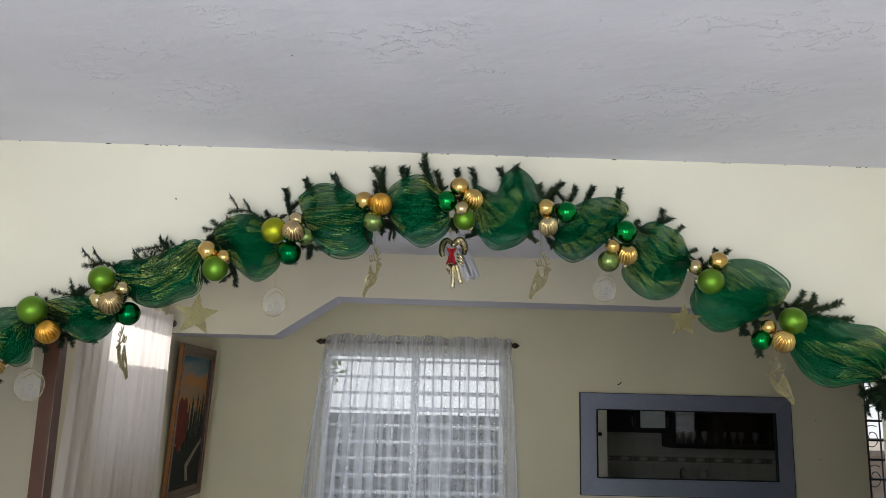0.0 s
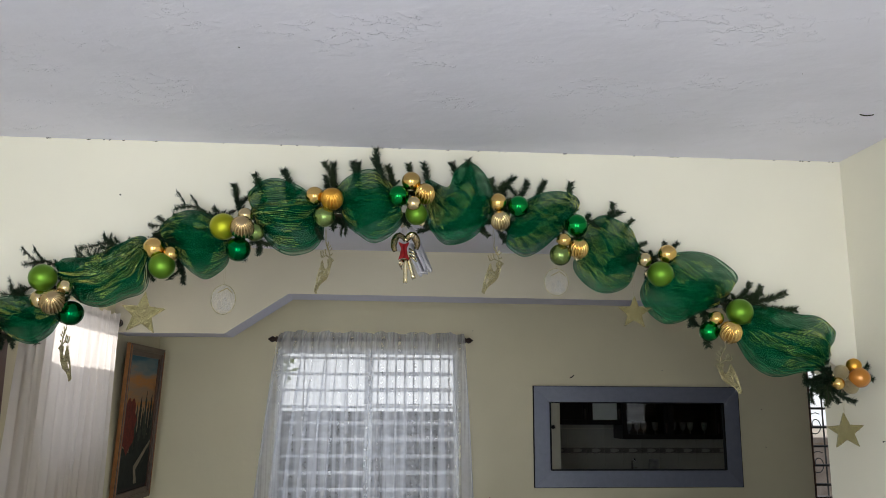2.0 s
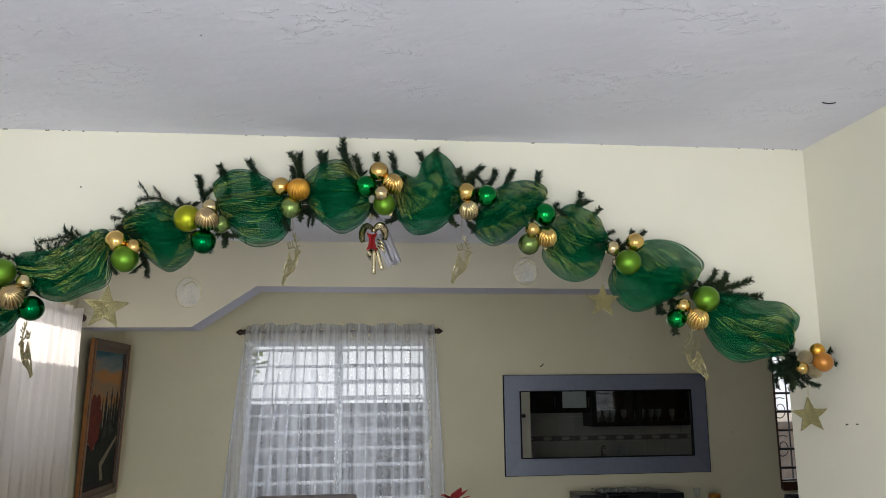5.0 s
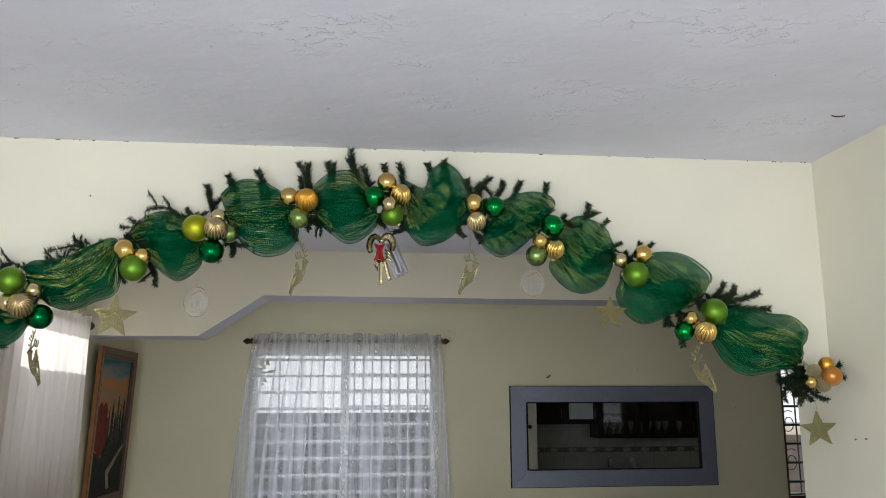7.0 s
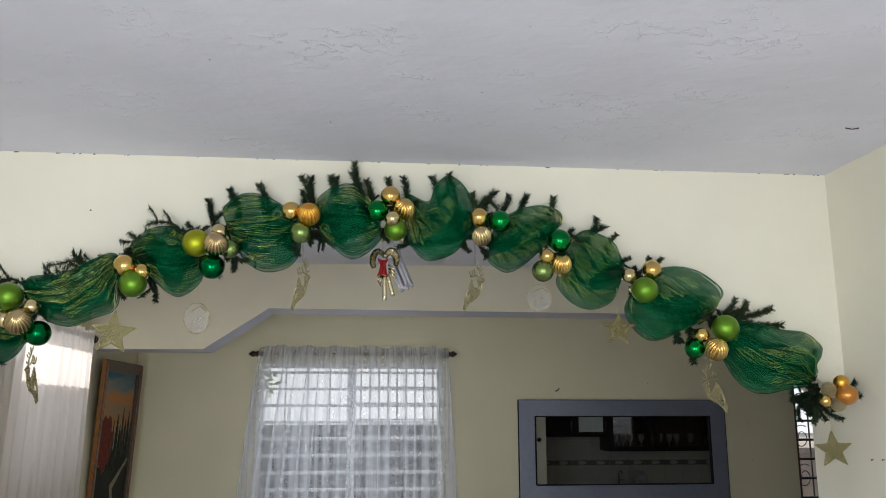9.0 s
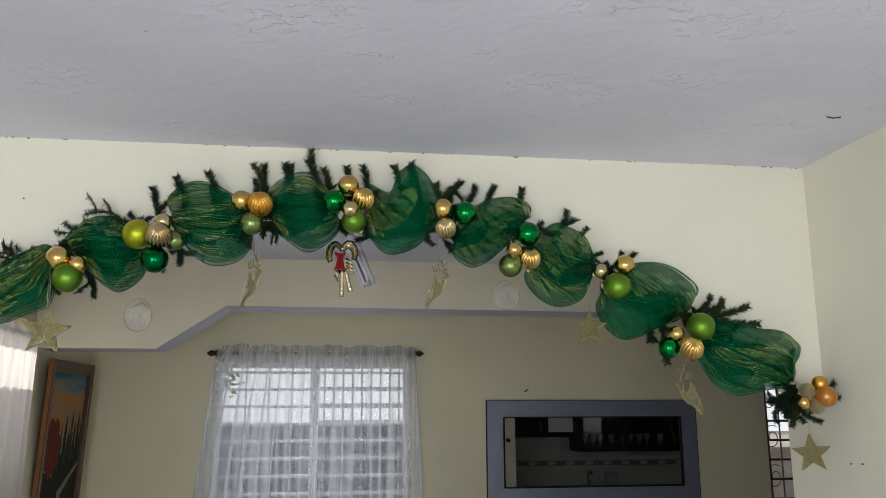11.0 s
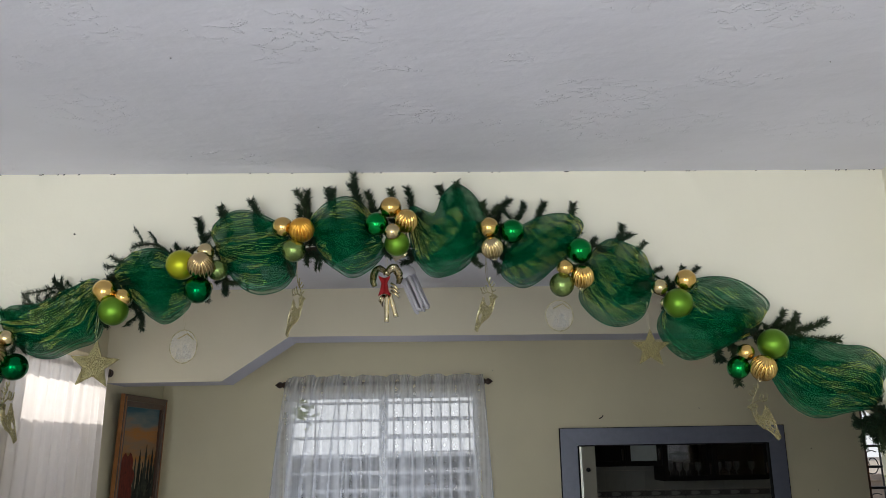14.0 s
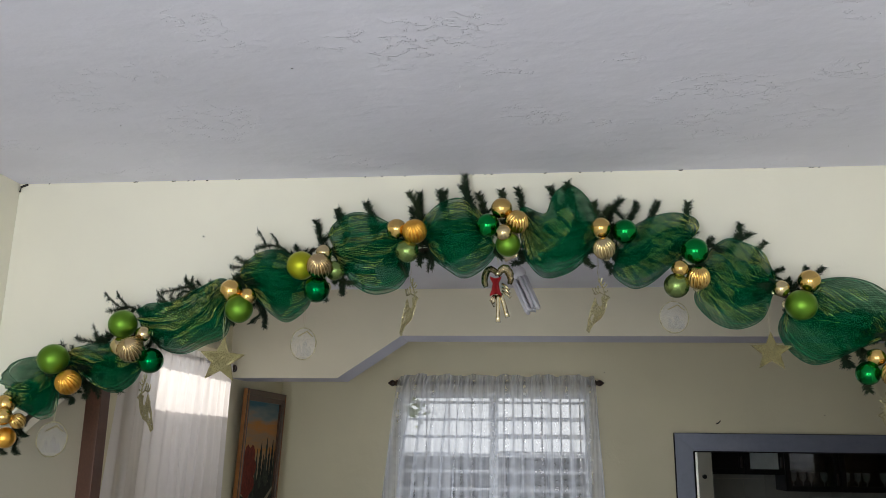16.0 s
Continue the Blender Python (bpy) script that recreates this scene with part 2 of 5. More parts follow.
def woven_mesh(name, colour, clear):
    """Deco mesh: sheer plastic weave, with cords along it and bunched streaks that let more or less light through."""
    m = sheer(name, colour, clear, 70, 0.36)
    nt = m.node_tree
    mix = nt.nodes["Material Output"].inputs["Surface"].links[0].from_node
    uv, wave = nt.nodes.new("ShaderNodeUVMap"), nt.nodes.new("ShaderNodeTexWave")
    uv.uv_map = "weave"
    wave.bands_direction = 'Y'
    wave.inputs["Scale"].default_value, wave.inputs["Distortion"].default_value = 11.0, 0.5
    nt.links.new(uv.outputs[0], wave.inputs["Vector"])
    stretch, streak = nt.nodes.new("ShaderNodeMapping"), nt.nodes.new("ShaderNodeTexNoise")
    stretch.inputs["Scale"].default_value = (1.6, 8.0, 1.0)
    streak.inputs["Scale"].default_value, streak.inputs["Detail"].default_value = 1.0, 4
    nt.links.new(uv.outputs[0], stretch.inputs[0])
    nt.links.new(stretch.outputs[0], streak.inputs["Vector"])
    last = mix.inputs[0].links[0].from_socket
    for out, lo, hi, a, b in ((wave.outputs["Fac"], 0.0, 1.0, 0.70, 1.25), (streak.outputs["Fac"], 0.3, 0.7, 0.55, 1.3)):
        rib, mul = nt.nodes.new("ShaderNodeMapRange"), nt.nodes.new("ShaderNodeMath")
        rib.inputs["From Min"].default_value, rib.inputs["From Max"].default_value = lo, hi
        rib.inputs["To Min"].default_value, rib.inputs["To Max"].default_value = a, b
        mul.operation = 'MULTIPLY'
        nt.links.new(out, rib.inputs["Value"])
        nt.links.new(last, mul.inputs[0])
        nt.links.new(rib.outputs[0], mul.inputs[1])
        last = mul.outputs[0]
    nt.links.new(last, mix.inputs[0])
    gloss, sheen = nt.nodes.new("ShaderNodeBsdfGlossy"), nt.nodes.new("ShaderNodeMixShader")
    gloss.inputs["Roughness"].default_value = 0.42
    gloss.inputs["Color"].default_value = (0.10, 0.50, 0.26, 1)
    sheen.inputs[0].default_value = 0.04
    body = mix.inputs[1].links[0].from_socket
    nt.links.new(body, sheen.inputs[1])
    nt.links.new(gloss.outputs[0], sheen.inputs[2])
    nt.links.new(sheen.outputs[0], mix.inputs[1])
    return m


M["mesh"] = woven_mesh("green_deco_mesh", (0.0, 0.142, 0.053), 0.50)
M["mesh_edge"] = mat("green_mesh_selvedge", (0.0, 0.09, 0.04), 0.5, vary=0.3, bump=0)
bm_, bnt, bp = node_mat("bright_sky_distance")
bp.inputs["Base Color"].default_value = (0, 0, 0, 1)
bp.inputs["Emission Color"].default_value, bp.inputs["Emission Strength"].default_value = (0.94, 0.97, 1.0, 1), 1.15
M["backdrop"] = bm_
M["glassware"] = sheer("pale_glassware", (0.75, 0.78, 0.80), 0.55, 20)
film = sheer("clear_acrylic", (0.75, 0.75, 0.78), 0.965, 12)
M["acrylic"] = film

# ---- building helpers ----


def part(name, bm, material, parent=None, label="", smooth=False):
    """Links a bmesh as one mesh object, under a thing if given."""
    me = bpy.data.meshes.new(name)
    bm.to_mesh(me)
    bm.free()
    mats = material if isinstance(material, (list, tuple)) else [material]
    for k in mats:
        me.materials.append(M[k])
    if smooth:
        me.shade_smooth()
    ob = new(name, me)
    if parent:
        ob.parent = parent
    if label:
        ob["label"] = label
    return ob


def empty(name, loc=(0, 0, 0)):
    ob = new(name)
    ob.empty_display_size = 0.05
    ob.location = loc
    return ob


def box(bm, x0, x1, y0, y1, z0, z1, bevel=0.0, mi=0):
    r = bmesh.ops.create_cube(bm, size=1.0)
    for v in r["verts"]:
        v.co = Vector(((x0 + x1) / 2 + v.co.x * (x1 - x0), (y0 + y1) / 2 + v.co.y * (y1 - y0), (z0 + z1) / 2 + v.co.z * (z1 - z0)))
    faces = list({f for v in r["verts"] for f in v.link_faces})
    for f in faces:
        f.material_index = mi
    if bevel:
        edges = list({e for f in faces for e in f.edges})
        bmesh.ops.bevel(bm, geom=edges, offset=bevel, segments=2, affect='EDGES', profile=0.7)
    return bm


def boxes(*args, bevel=0.0):
    bm = bmesh.new()
    for a in args:
        box(bm, *a, bevel=bevel)
    return bm


def tube(bm, pts, r, sides=6, cap=True, mi=0):
    """A round bar along points; r may be a list."""
    pts = [Vector(p) for p in pts]
    rings = []
    for i, p in enumerate(pts):
        d = (pts[min(i + 1, len(pts) - 1)] - pts[max(i - 1, 0)]).normalized()
        a = d.orthogonal().normalized() if abs(d.z) > 0.98 else d.cross(Vector((0, 0, 1))).normalized()
        b = d.cross(a)
        rr = r[i] if isinstance(r, (list, tuple)) else r
        rings.append([bm.verts.new(p + rr * (math.cos(t) * a + math.sin(t) * b)) for t in [2 * math.pi * k / sides for k in range(sides)]])
    for r0, r1 in zip(rings, rings[1:]):
        for k in range(sides):
            f = bm.faces.new((r0[k], r0[(k + 1) % sides], r1[(k + 1) % sides], r1[k]))
            f.material_index = mi
    if cap:
        bm.faces.new(rings[0][::-1]).material_index = mi
        bm.faces.new(rings[-1]).material_index = mi
    return bm


def lathe(bm, prof, m=None, sides=20, mi=0):
    """Turns (radius, height) pairs round z."""
    m = m or Matrix()
    rings = [[bm.verts.new(m @ Vector((max(r, 1e-4) * math.cos(2 * math.pi * k / sides), max(r, 1e-4) * math.sin(2 * math.pi * k / sides), h))) for k in range(sides)] for r, h in prof]
    for r0, r1 in zip(rings, rings[1:]):
        for k in range(sides):
            bm.faces.new((r0[k], r0[(k + 1) % sides], r1[(k + 1) % sides], r1[k])).material_index = mi
    bm.faces.new(rings[0][::-1]).material_index = mi
    bm.faces.new(rings[-1]).material_index = mi
    return bm


def plate(bm, outline, y0, y1, mi=0):
    """A flat shape in the xz plane, given thickness along y."""
    a = [bm.verts.new((x, y0, z)) for x, z in outline]
    b = [bm.verts.new((x, y1, z)) for x, z in outline]
    bm.faces.new(a).material_index = mi
    bm.faces.new(b[::-1]).material_index = mi
    n = len(a)
    for k in range(n):
        bm.faces.new((a[k], b[k], b[(k + 1) % n], a[(k + 1) % n])).material_index = mi
    bmesh.ops.recalc_face_normals(bm, faces=bm.faces[:])
    return bm


def structure(name, bm, material, label, category):
    return tagged(part(name, bm, material), label, category, kind="structure")


# ---- the rooms ----
LX, RX, H = -1.49, 1.766, 2.5        # living room side walls and ceiling
DX, BY, HD = -1.37, 2.765, 2.465     # dining left wall, back wall, dining ceiling
ACX, ACZ, AR = 0.15, -0.08, 2.30     # the circle along which the garland runs
ARO = 2.385                          # the arch itself

# front wall with its arch, from side wall to side wall
bm = bmesh.new()
prof = []
for k in range(49):
    x = LX + (RX - LX) * k / 48
    prof.append((x, ACZ + math.sqrt(ARO * ARO - (x - ACX) ** 2)))
plate(bm, [(LX, H)] + prof + [(RX, H)], 0.0, 0.18)
structure("wall_front", bm, "wall", "cream plastered wall above a wide arched opening", "wall")

structure("wall_right", boxes((RX, RX + 0.125, -4.0, 0.235, 0, 2.5)), "wall", "plain cream plastered side wall with nail holes", "wall")
structure("wall_left", boxes((LX - 0.15, LX, -4.0, 0.09, 0, 2.5)), "wall", "plain cream plastered side wall", "wall")
# rear wall with two openings
bm = boxes((LX, -1.25, -4.15, -4.0, 0, H), (-0.25, 0.35, -4.15, -4.0, 0, H), (1.55, RX, -4.15, -4.0, 0, H),
           (-1.25, -0.25, -4.15, -4.0, 2.0, H), (-1.25, -0.25, -4.15, -4.0, 0, 0.5), (0.35, 1.55, -4.15, -4.0, 2.0, H), (0.35, 1.55, -4.15, -4.0, 0, 0.5))
structure("wall_rear", bm, "wall", "cream wall with two open windows", "wall")
structure("ceiling", boxes((LX - 0.15, RX + 0.12, -4.15, 0.0, H, H + 0.15)), "ceiling", "white painted ceiling of rough trowelled plaster", "ceiling")
structure("ceiling_dining", boxes((LX - 0.2, 5.2, 0.18, 3.0, HD, HD + 0.15)), "ceiling", "white plastered dining room ceiling", "ceiling")
structure("floor", boxes((LX - 0.15, 5.2, -4.15, 3.0, -0.1, 0.0)), "floor", "plain pale polished floor", "floor")

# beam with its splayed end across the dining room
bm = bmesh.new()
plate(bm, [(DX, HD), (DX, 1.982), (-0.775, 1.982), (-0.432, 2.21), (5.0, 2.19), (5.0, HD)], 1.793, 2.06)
# downward faces take the darker lilac, standing in for their shade
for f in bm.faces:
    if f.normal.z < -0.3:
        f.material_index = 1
structure("beam", bm, ["beam_face_dim", "beam_under_shade"], "cream plastered beam with a splayed corner and a shade-darkened lilac underside", "beam")

# back wall: window_1 in the middle, window_2 at the far end
W1 = (-0.60, 0.635, 0.72, 1.975)
W2 = (3.10, 3.85, 0.98, 1.86)
bm = boxes((DX, W1[0], BY, BY + 0.15, 0, HD), (W1[0], W1[1], BY, BY + 0.15, W1[3], HD), (W1[0], W1[1], BY, BY + 0.15, 0, W1[2]),
           (W1[1], W2[0], BY, BY + 0.15, 0, HD), (W2[0], W2[1], BY, BY + 0.15, W2[3], HD), (W2[0], W2[1], BY, BY + 0.15, 0, W2[2]), (W2[1], 5.0, BY, BY + 0.15, 0, HD))
structure("wall_back", bm, "wall_dining", "beige dining room wall with small dark spots", "wall")
structure("wall_end", boxes((5.0, 5.15, -0.55, BY + 0.15, 0, HD)), "wall_dining", "cream kitchen end wall", "wall")
# left dining wall with a curtained opening
W3 = (0.72, 1.66, 1.33, 2.11)
bm = boxes((DX - 0.15, DX, 0.53, W3[0], 0, HD), (DX - 0.15, DX, W3[1], BY + 0.15, 0, HD), (DX - 0.15, DX, W3[0], W3[1], W3[3], HD), (DX - 0.15, DX, W3[0], W3[1], 0, W3[2]))
structure("wall_dining_left", bm, "wall_dining", "beige dining room side wall with a curtained window", "wall")
structure("wall_kitchen", boxes((RX + 0.125, 5.0, -0.55, -0.40, 0, HD)), "wall", "kitchen wall behind tiles and cabinets", "wall")
structure("ceiling_kitchen", boxes((RX + 0.125, 5.15, -0.55, 0.18, HD, HD + 0.15)), "ceiling", "white kitchen ceiling", "ceiling")
# slanting wall beyond the arch, coloured darker to stand for its shade
bm = bmesh.new()
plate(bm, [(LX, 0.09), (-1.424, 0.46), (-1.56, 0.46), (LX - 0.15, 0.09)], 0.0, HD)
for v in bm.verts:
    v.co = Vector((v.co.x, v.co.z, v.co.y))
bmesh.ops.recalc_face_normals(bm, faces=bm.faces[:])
structure("wall_passage", bm, "wall_passage", "beige plastered wall beyond the arch, its shade put into the colour", "wall")
structure("wall_joint", boxes((-1.56, DX + 0.004, 0.46, 0.53, 0, HD), bevel=0.004), "post_wood", "dark brown wooden post beside a curtain", "post")

# ---- the garland ----


def arc(x):
    return ACZ + 0.03 + math.sqrt(AR * AR - (x - ACX) ** 2)


garland = tagged(empty("garland", (ACX, 0, arc(ACX))), "green artificial fir garland with gold-threaded mesh draped along the arch", "garland")
G0 = Vector((ACX, 0, arc(ACX)))


def fir_sprig(seed, light, sparse):
    """One fir twig of unit length along z: a wire stem with short needles all round; sparse ones fork into thin curly side shoots."""
    rnd = random.Random(seed)
    bm = bmesh.new()
    b1, b2, b3 = rnd.uniform(-0.22, 0.22), rnd.uniform(-0.22, 0.22), rnd.uniform(0, 6.28)
    spine = [Vector((b1 * math.sin(k / 6 * 2.2) + 0.03 * math.sin(k * 1.7 + b3), b2 * math.sin(k / 6 * 2.6), k / 6)) for k in range(7)]
    shoots = [(spine, 1.0)]
    for k in range(4 if sparse else 1):
        i = rnd.randrange(1, 5)
        a, ln = rnd.uniform(0, 6.28), rnd.uniform(0.25, 0.45)
        side = [spine[i] + Vector((math.cos(a) * 1.1, math.sin(a) * 0.6, 0.75)) * (ln * q / 3) + Vector((0, 0, 0.10 * ln * math.sin(q * 1.5 + a))) for q in range(4)]
        shoots.append((side, 0.7))
    for line, r in shoots:
        tube(bm, line, [0.020 * r * (1 - 0.65 * k / (len(line) - 1)) for k in range(len(line))], 4)
    for f in bm.faces:
        f.material_index = 1
    for line, r in shoots:
        last = len(line) - 1
        for k in range(int((360 if sparse else 860) * (1.0 if r == 1.0 else 0.35))):
            s = rnd.uniform(0.05, 1.0)
            i = min(last - 1, int(s * last))
            p = line[i].lerp(line[i + 1], s * last - i)
            ahead = (line[i + 1] - line[i]).normalized()
            a = rnd.uniform(0, 2 * math.pi)
            out = (Vector((math.cos(a), math.sin(a), rnd.uniform(-0.2, 0.35))) + ahead * rnd.uniform(0.25, 0.95)).normalized()
            ln = rnd.uniform(0.065, 0.145) * (0.9 if sparse else 1.0)
            side = out.cross(Vector((rnd.uniform(-1, 1), rnd.uniform(-1, 1), 0.3))).normalized() * 0.0052
            v = [bm.verts.new(p + side), bm.verts.new(p - side), bm.verts.new(p + out * ln * 0.65 - side * 0.8), bm.verts.new(p + out * ln), bm.verts.new(p + out * ln * 0.65 + side * 0.8)]
            bm.faces.new(v).material_index = 0
    me = bpy.data.meshes.new("sprig")
    bm.to_mesh(me)
    bm.free()
    me.materials.append(M["needle_light" if light else "needle"])
    me.materials.append(M["stem"])
    return me


SPRIGS = [fir_sprig(k, k == 4, k > 5) for k in range(9)]
THIN = (6, 7, 8)
srnd = random.Random(5)


def sprig(tip, root, y_root=-0.05, y_tip=-0.05, kind=None):
    a, b = Vector((root[0], y_root, root[1])), Vector((tip[0], y_tip, tip[1]))
    d = b - a
    ob = new("sprig", SPRIGS[srnd.randrange(6) if kind is None else kind])
    ob.parent = garland
    q = d.to_track_quat('Z', 'Y')
    thick = max(0.13, min(d.length, 0.165))
    if kind in THIN:
        d *= 0.76
    ob.matrix_basis = Matrix.Translation(a - G0) @ q.to_matrix().to_4x4() @ pose(0, 0, 0, 0, 0, srnd.uniform(0, 360)) @ Matrix.Diagonal((thick, thick, d.length, 1))
    return ob


def root_of(tip, lean):
    """Where a twig leaves the stem below or above its tip."""
    x = max(LX + 0.06, min(RX - 0.08, tip[0] + lean))
    return x, arc(x)


UP_LEFT = [(-1.25, 2.0), (-1.15, 1.99), (-1.34, 1.93), (-1.42, 1.80), (-1.07, 2.06), (-0.99, 2.10), (-0.92, 2.12), (-0.84, 2.18), (-0.79, 2.17), (-0.70, 2.22), (-0.63, 2.27), (-0.56, 2.27), (-0.51, 2.30)]
UP_MID = [(-0.43, 2.35), (-0.39, 2.38), (-0.28, 2.385), (-0.24, 2.36), (-0.15, 2.415), (-0.13, 2.38), (-0.08, 2.43), (-0.03, 2.425), (0.02, 2.43), (0.05, 2.475), (0.08, 2.42), (0.16, 2.43), (0.20, 2.43), (0.31, 2.45), (0.38, 2.445), (0.46, 2.38)]
UP_RIGHT = [(0.51, 2.36), (0.56, 2.39), (0.60, 2.37), (0.65, 2.385), (0.72, 2.375), (0.76, 2.27), (0.81, 2.26), (0.87, 2.31), (0.96, 2.24), (1.01, 2.16), (1.05, 2.17), (1.12, 2.17), (1.635, 1.85)]
DOWN = [(-0.65, 2.0), (-0.59, 1.995), (-0.53, 2.06), (-0.34, 2.11), (-0.37, 2.07), (-0.09, 2.18), (-0.04, 2.19), (-0.12, 2.14), (0.18, 2.2), (0.45, 2.18), (0.49, 2.15), (1.16, 1.88), (1.21, 1.81), (-1.33, 1.61), (-1.36, 1.60), (-1.2, 1.77), (-1.13, 1.78), (-1.01, 1.8), (-1.3, 1.66)]
END = [(1.745, 1.77), (1.745, 1.68), (1.57, 1.61), (1.545, 1.645), (1.645, 1.62), (1.69, 1.635), (1.61, 1.63), (1.50, 1.70), (1.53, 1.69), (1.555, 1.60), (1.535, 1.735), (1.58, 1.645), (1.56, 1.70), (1.515, 1.67)]
for tip in UP_LEFT:
    sprig(tip, root_of(tip, 0.11), -0.05, srnd.uniform(-0.07, -0.03), srnd.choice(THIN))
for tip in UP_MID:
    sprig(tip, root_of(tip, 0.05), -0.05, srnd.uniform(-0.07, -0.03))
for tip in UP_RIGHT:
    sprig(tip, root_of(tip, -0.06), -0.05, srnd.uniform(-0.07, -0.03), 4 if tip[0] > 1.3 else None)
for tip in DOWN:
    sprig(tip, root_of(tip, -0.03), -0.04, srnd.uniform(-0.10, -0.03))
for tip in END:
    sprig(tip, (1.62, 1.71), -0.06, srnd.uniform(-0.14, -0.06))
ALONG_LEFT = [(-1.30, 1.94), (-1.22, 1.97), (-1.12, 2.02), (-1.03, 2.06), (-0.95, 2.09), (-0.90, 2.13), (-0.80, 2.14), (-0.74, 2.19), (-0.66, 2.22), (-0.58, 2.24)]
for tip in ALONG_LEFT:
    x = tip[0] + 0.16
    sprig(tip, (x, arc(x) + 0.07), -0.05, srnd.uniform(-0.08, -0.04), srnd.choice(THIN))
for tip in ((1.352, 2.035), (1.384, 2.022), (1.49, 2.0), (1.52, 1.934), (1.30, 1.99), (1.44, 1.95), (1.41, 1.985)):
    sprig(tip, (1.28, 1.915), -0.05, srnd.uniform(-0.08, -0.04), 4)
# twigs lying along the stem under the mesh
for k in range(64):
    x = LX + 0.08 + (RX - LX - 0.2) * k / 63
    x2 = x + srnd.choice((-1, 1)) * srnd.uniform(0.07, 0.12)
    x2 = max(LX + 0.04, min(RX - 0.06, x2))
    sprig((x2, arc(x2) + srnd.uniform(-0.07, 0.07)), (x, arc(x)), -0.04, srnd.uniform(-0.09, -0.02))
bm = bmesh.new()
tube(bm, [(LX + 0.02 + (RX - LX - 0.1) * k / 40 - G0.x, -0.04, arc(LX + 0.02 + (RX - LX - 0.1) * k / 40) - G0.z) for k in range(41)], 0.008, 6)
part("main_stem", bm, "stem", garland)


def smooth_line(pts, n=48):
    """Evenly spaced points of a soft curve through the given ones."""
    p = [Vector(q) for q in pts]
    p = [2 * p[0] - p[1]] + p + [2 * p[-1] - p[-2]]
    fine = []
    for a, b, c, d in zip(p, p[1:], p[2:], p[3:]):
        for k in range(12):
            t = k / 12
            fine.append(0.5 * (2 * b + (c - a) * t + (2 * a - 5 * b + 4 * c - d) * t * t + (3 * b - a - 3 * c + d) * t ** 3))
    fine.append(p[-2])
    run = [0.0]
    for a, b in zip(fine, fine[1:]):
        run.append(run[-1] + (b - a).length)
    out, k = [], 0
    for q in range(n + 1):
        want = run[-1] * q / n
        while k < len(fine) - 2 and run[k + 1] < want:
            k += 1
        out.append(fine[k].lerp(fine[k + 1], min(1.0, max(0.0, (want - run[k]) / max(1e-6, run[k + 1] - run[k])))))
    return out


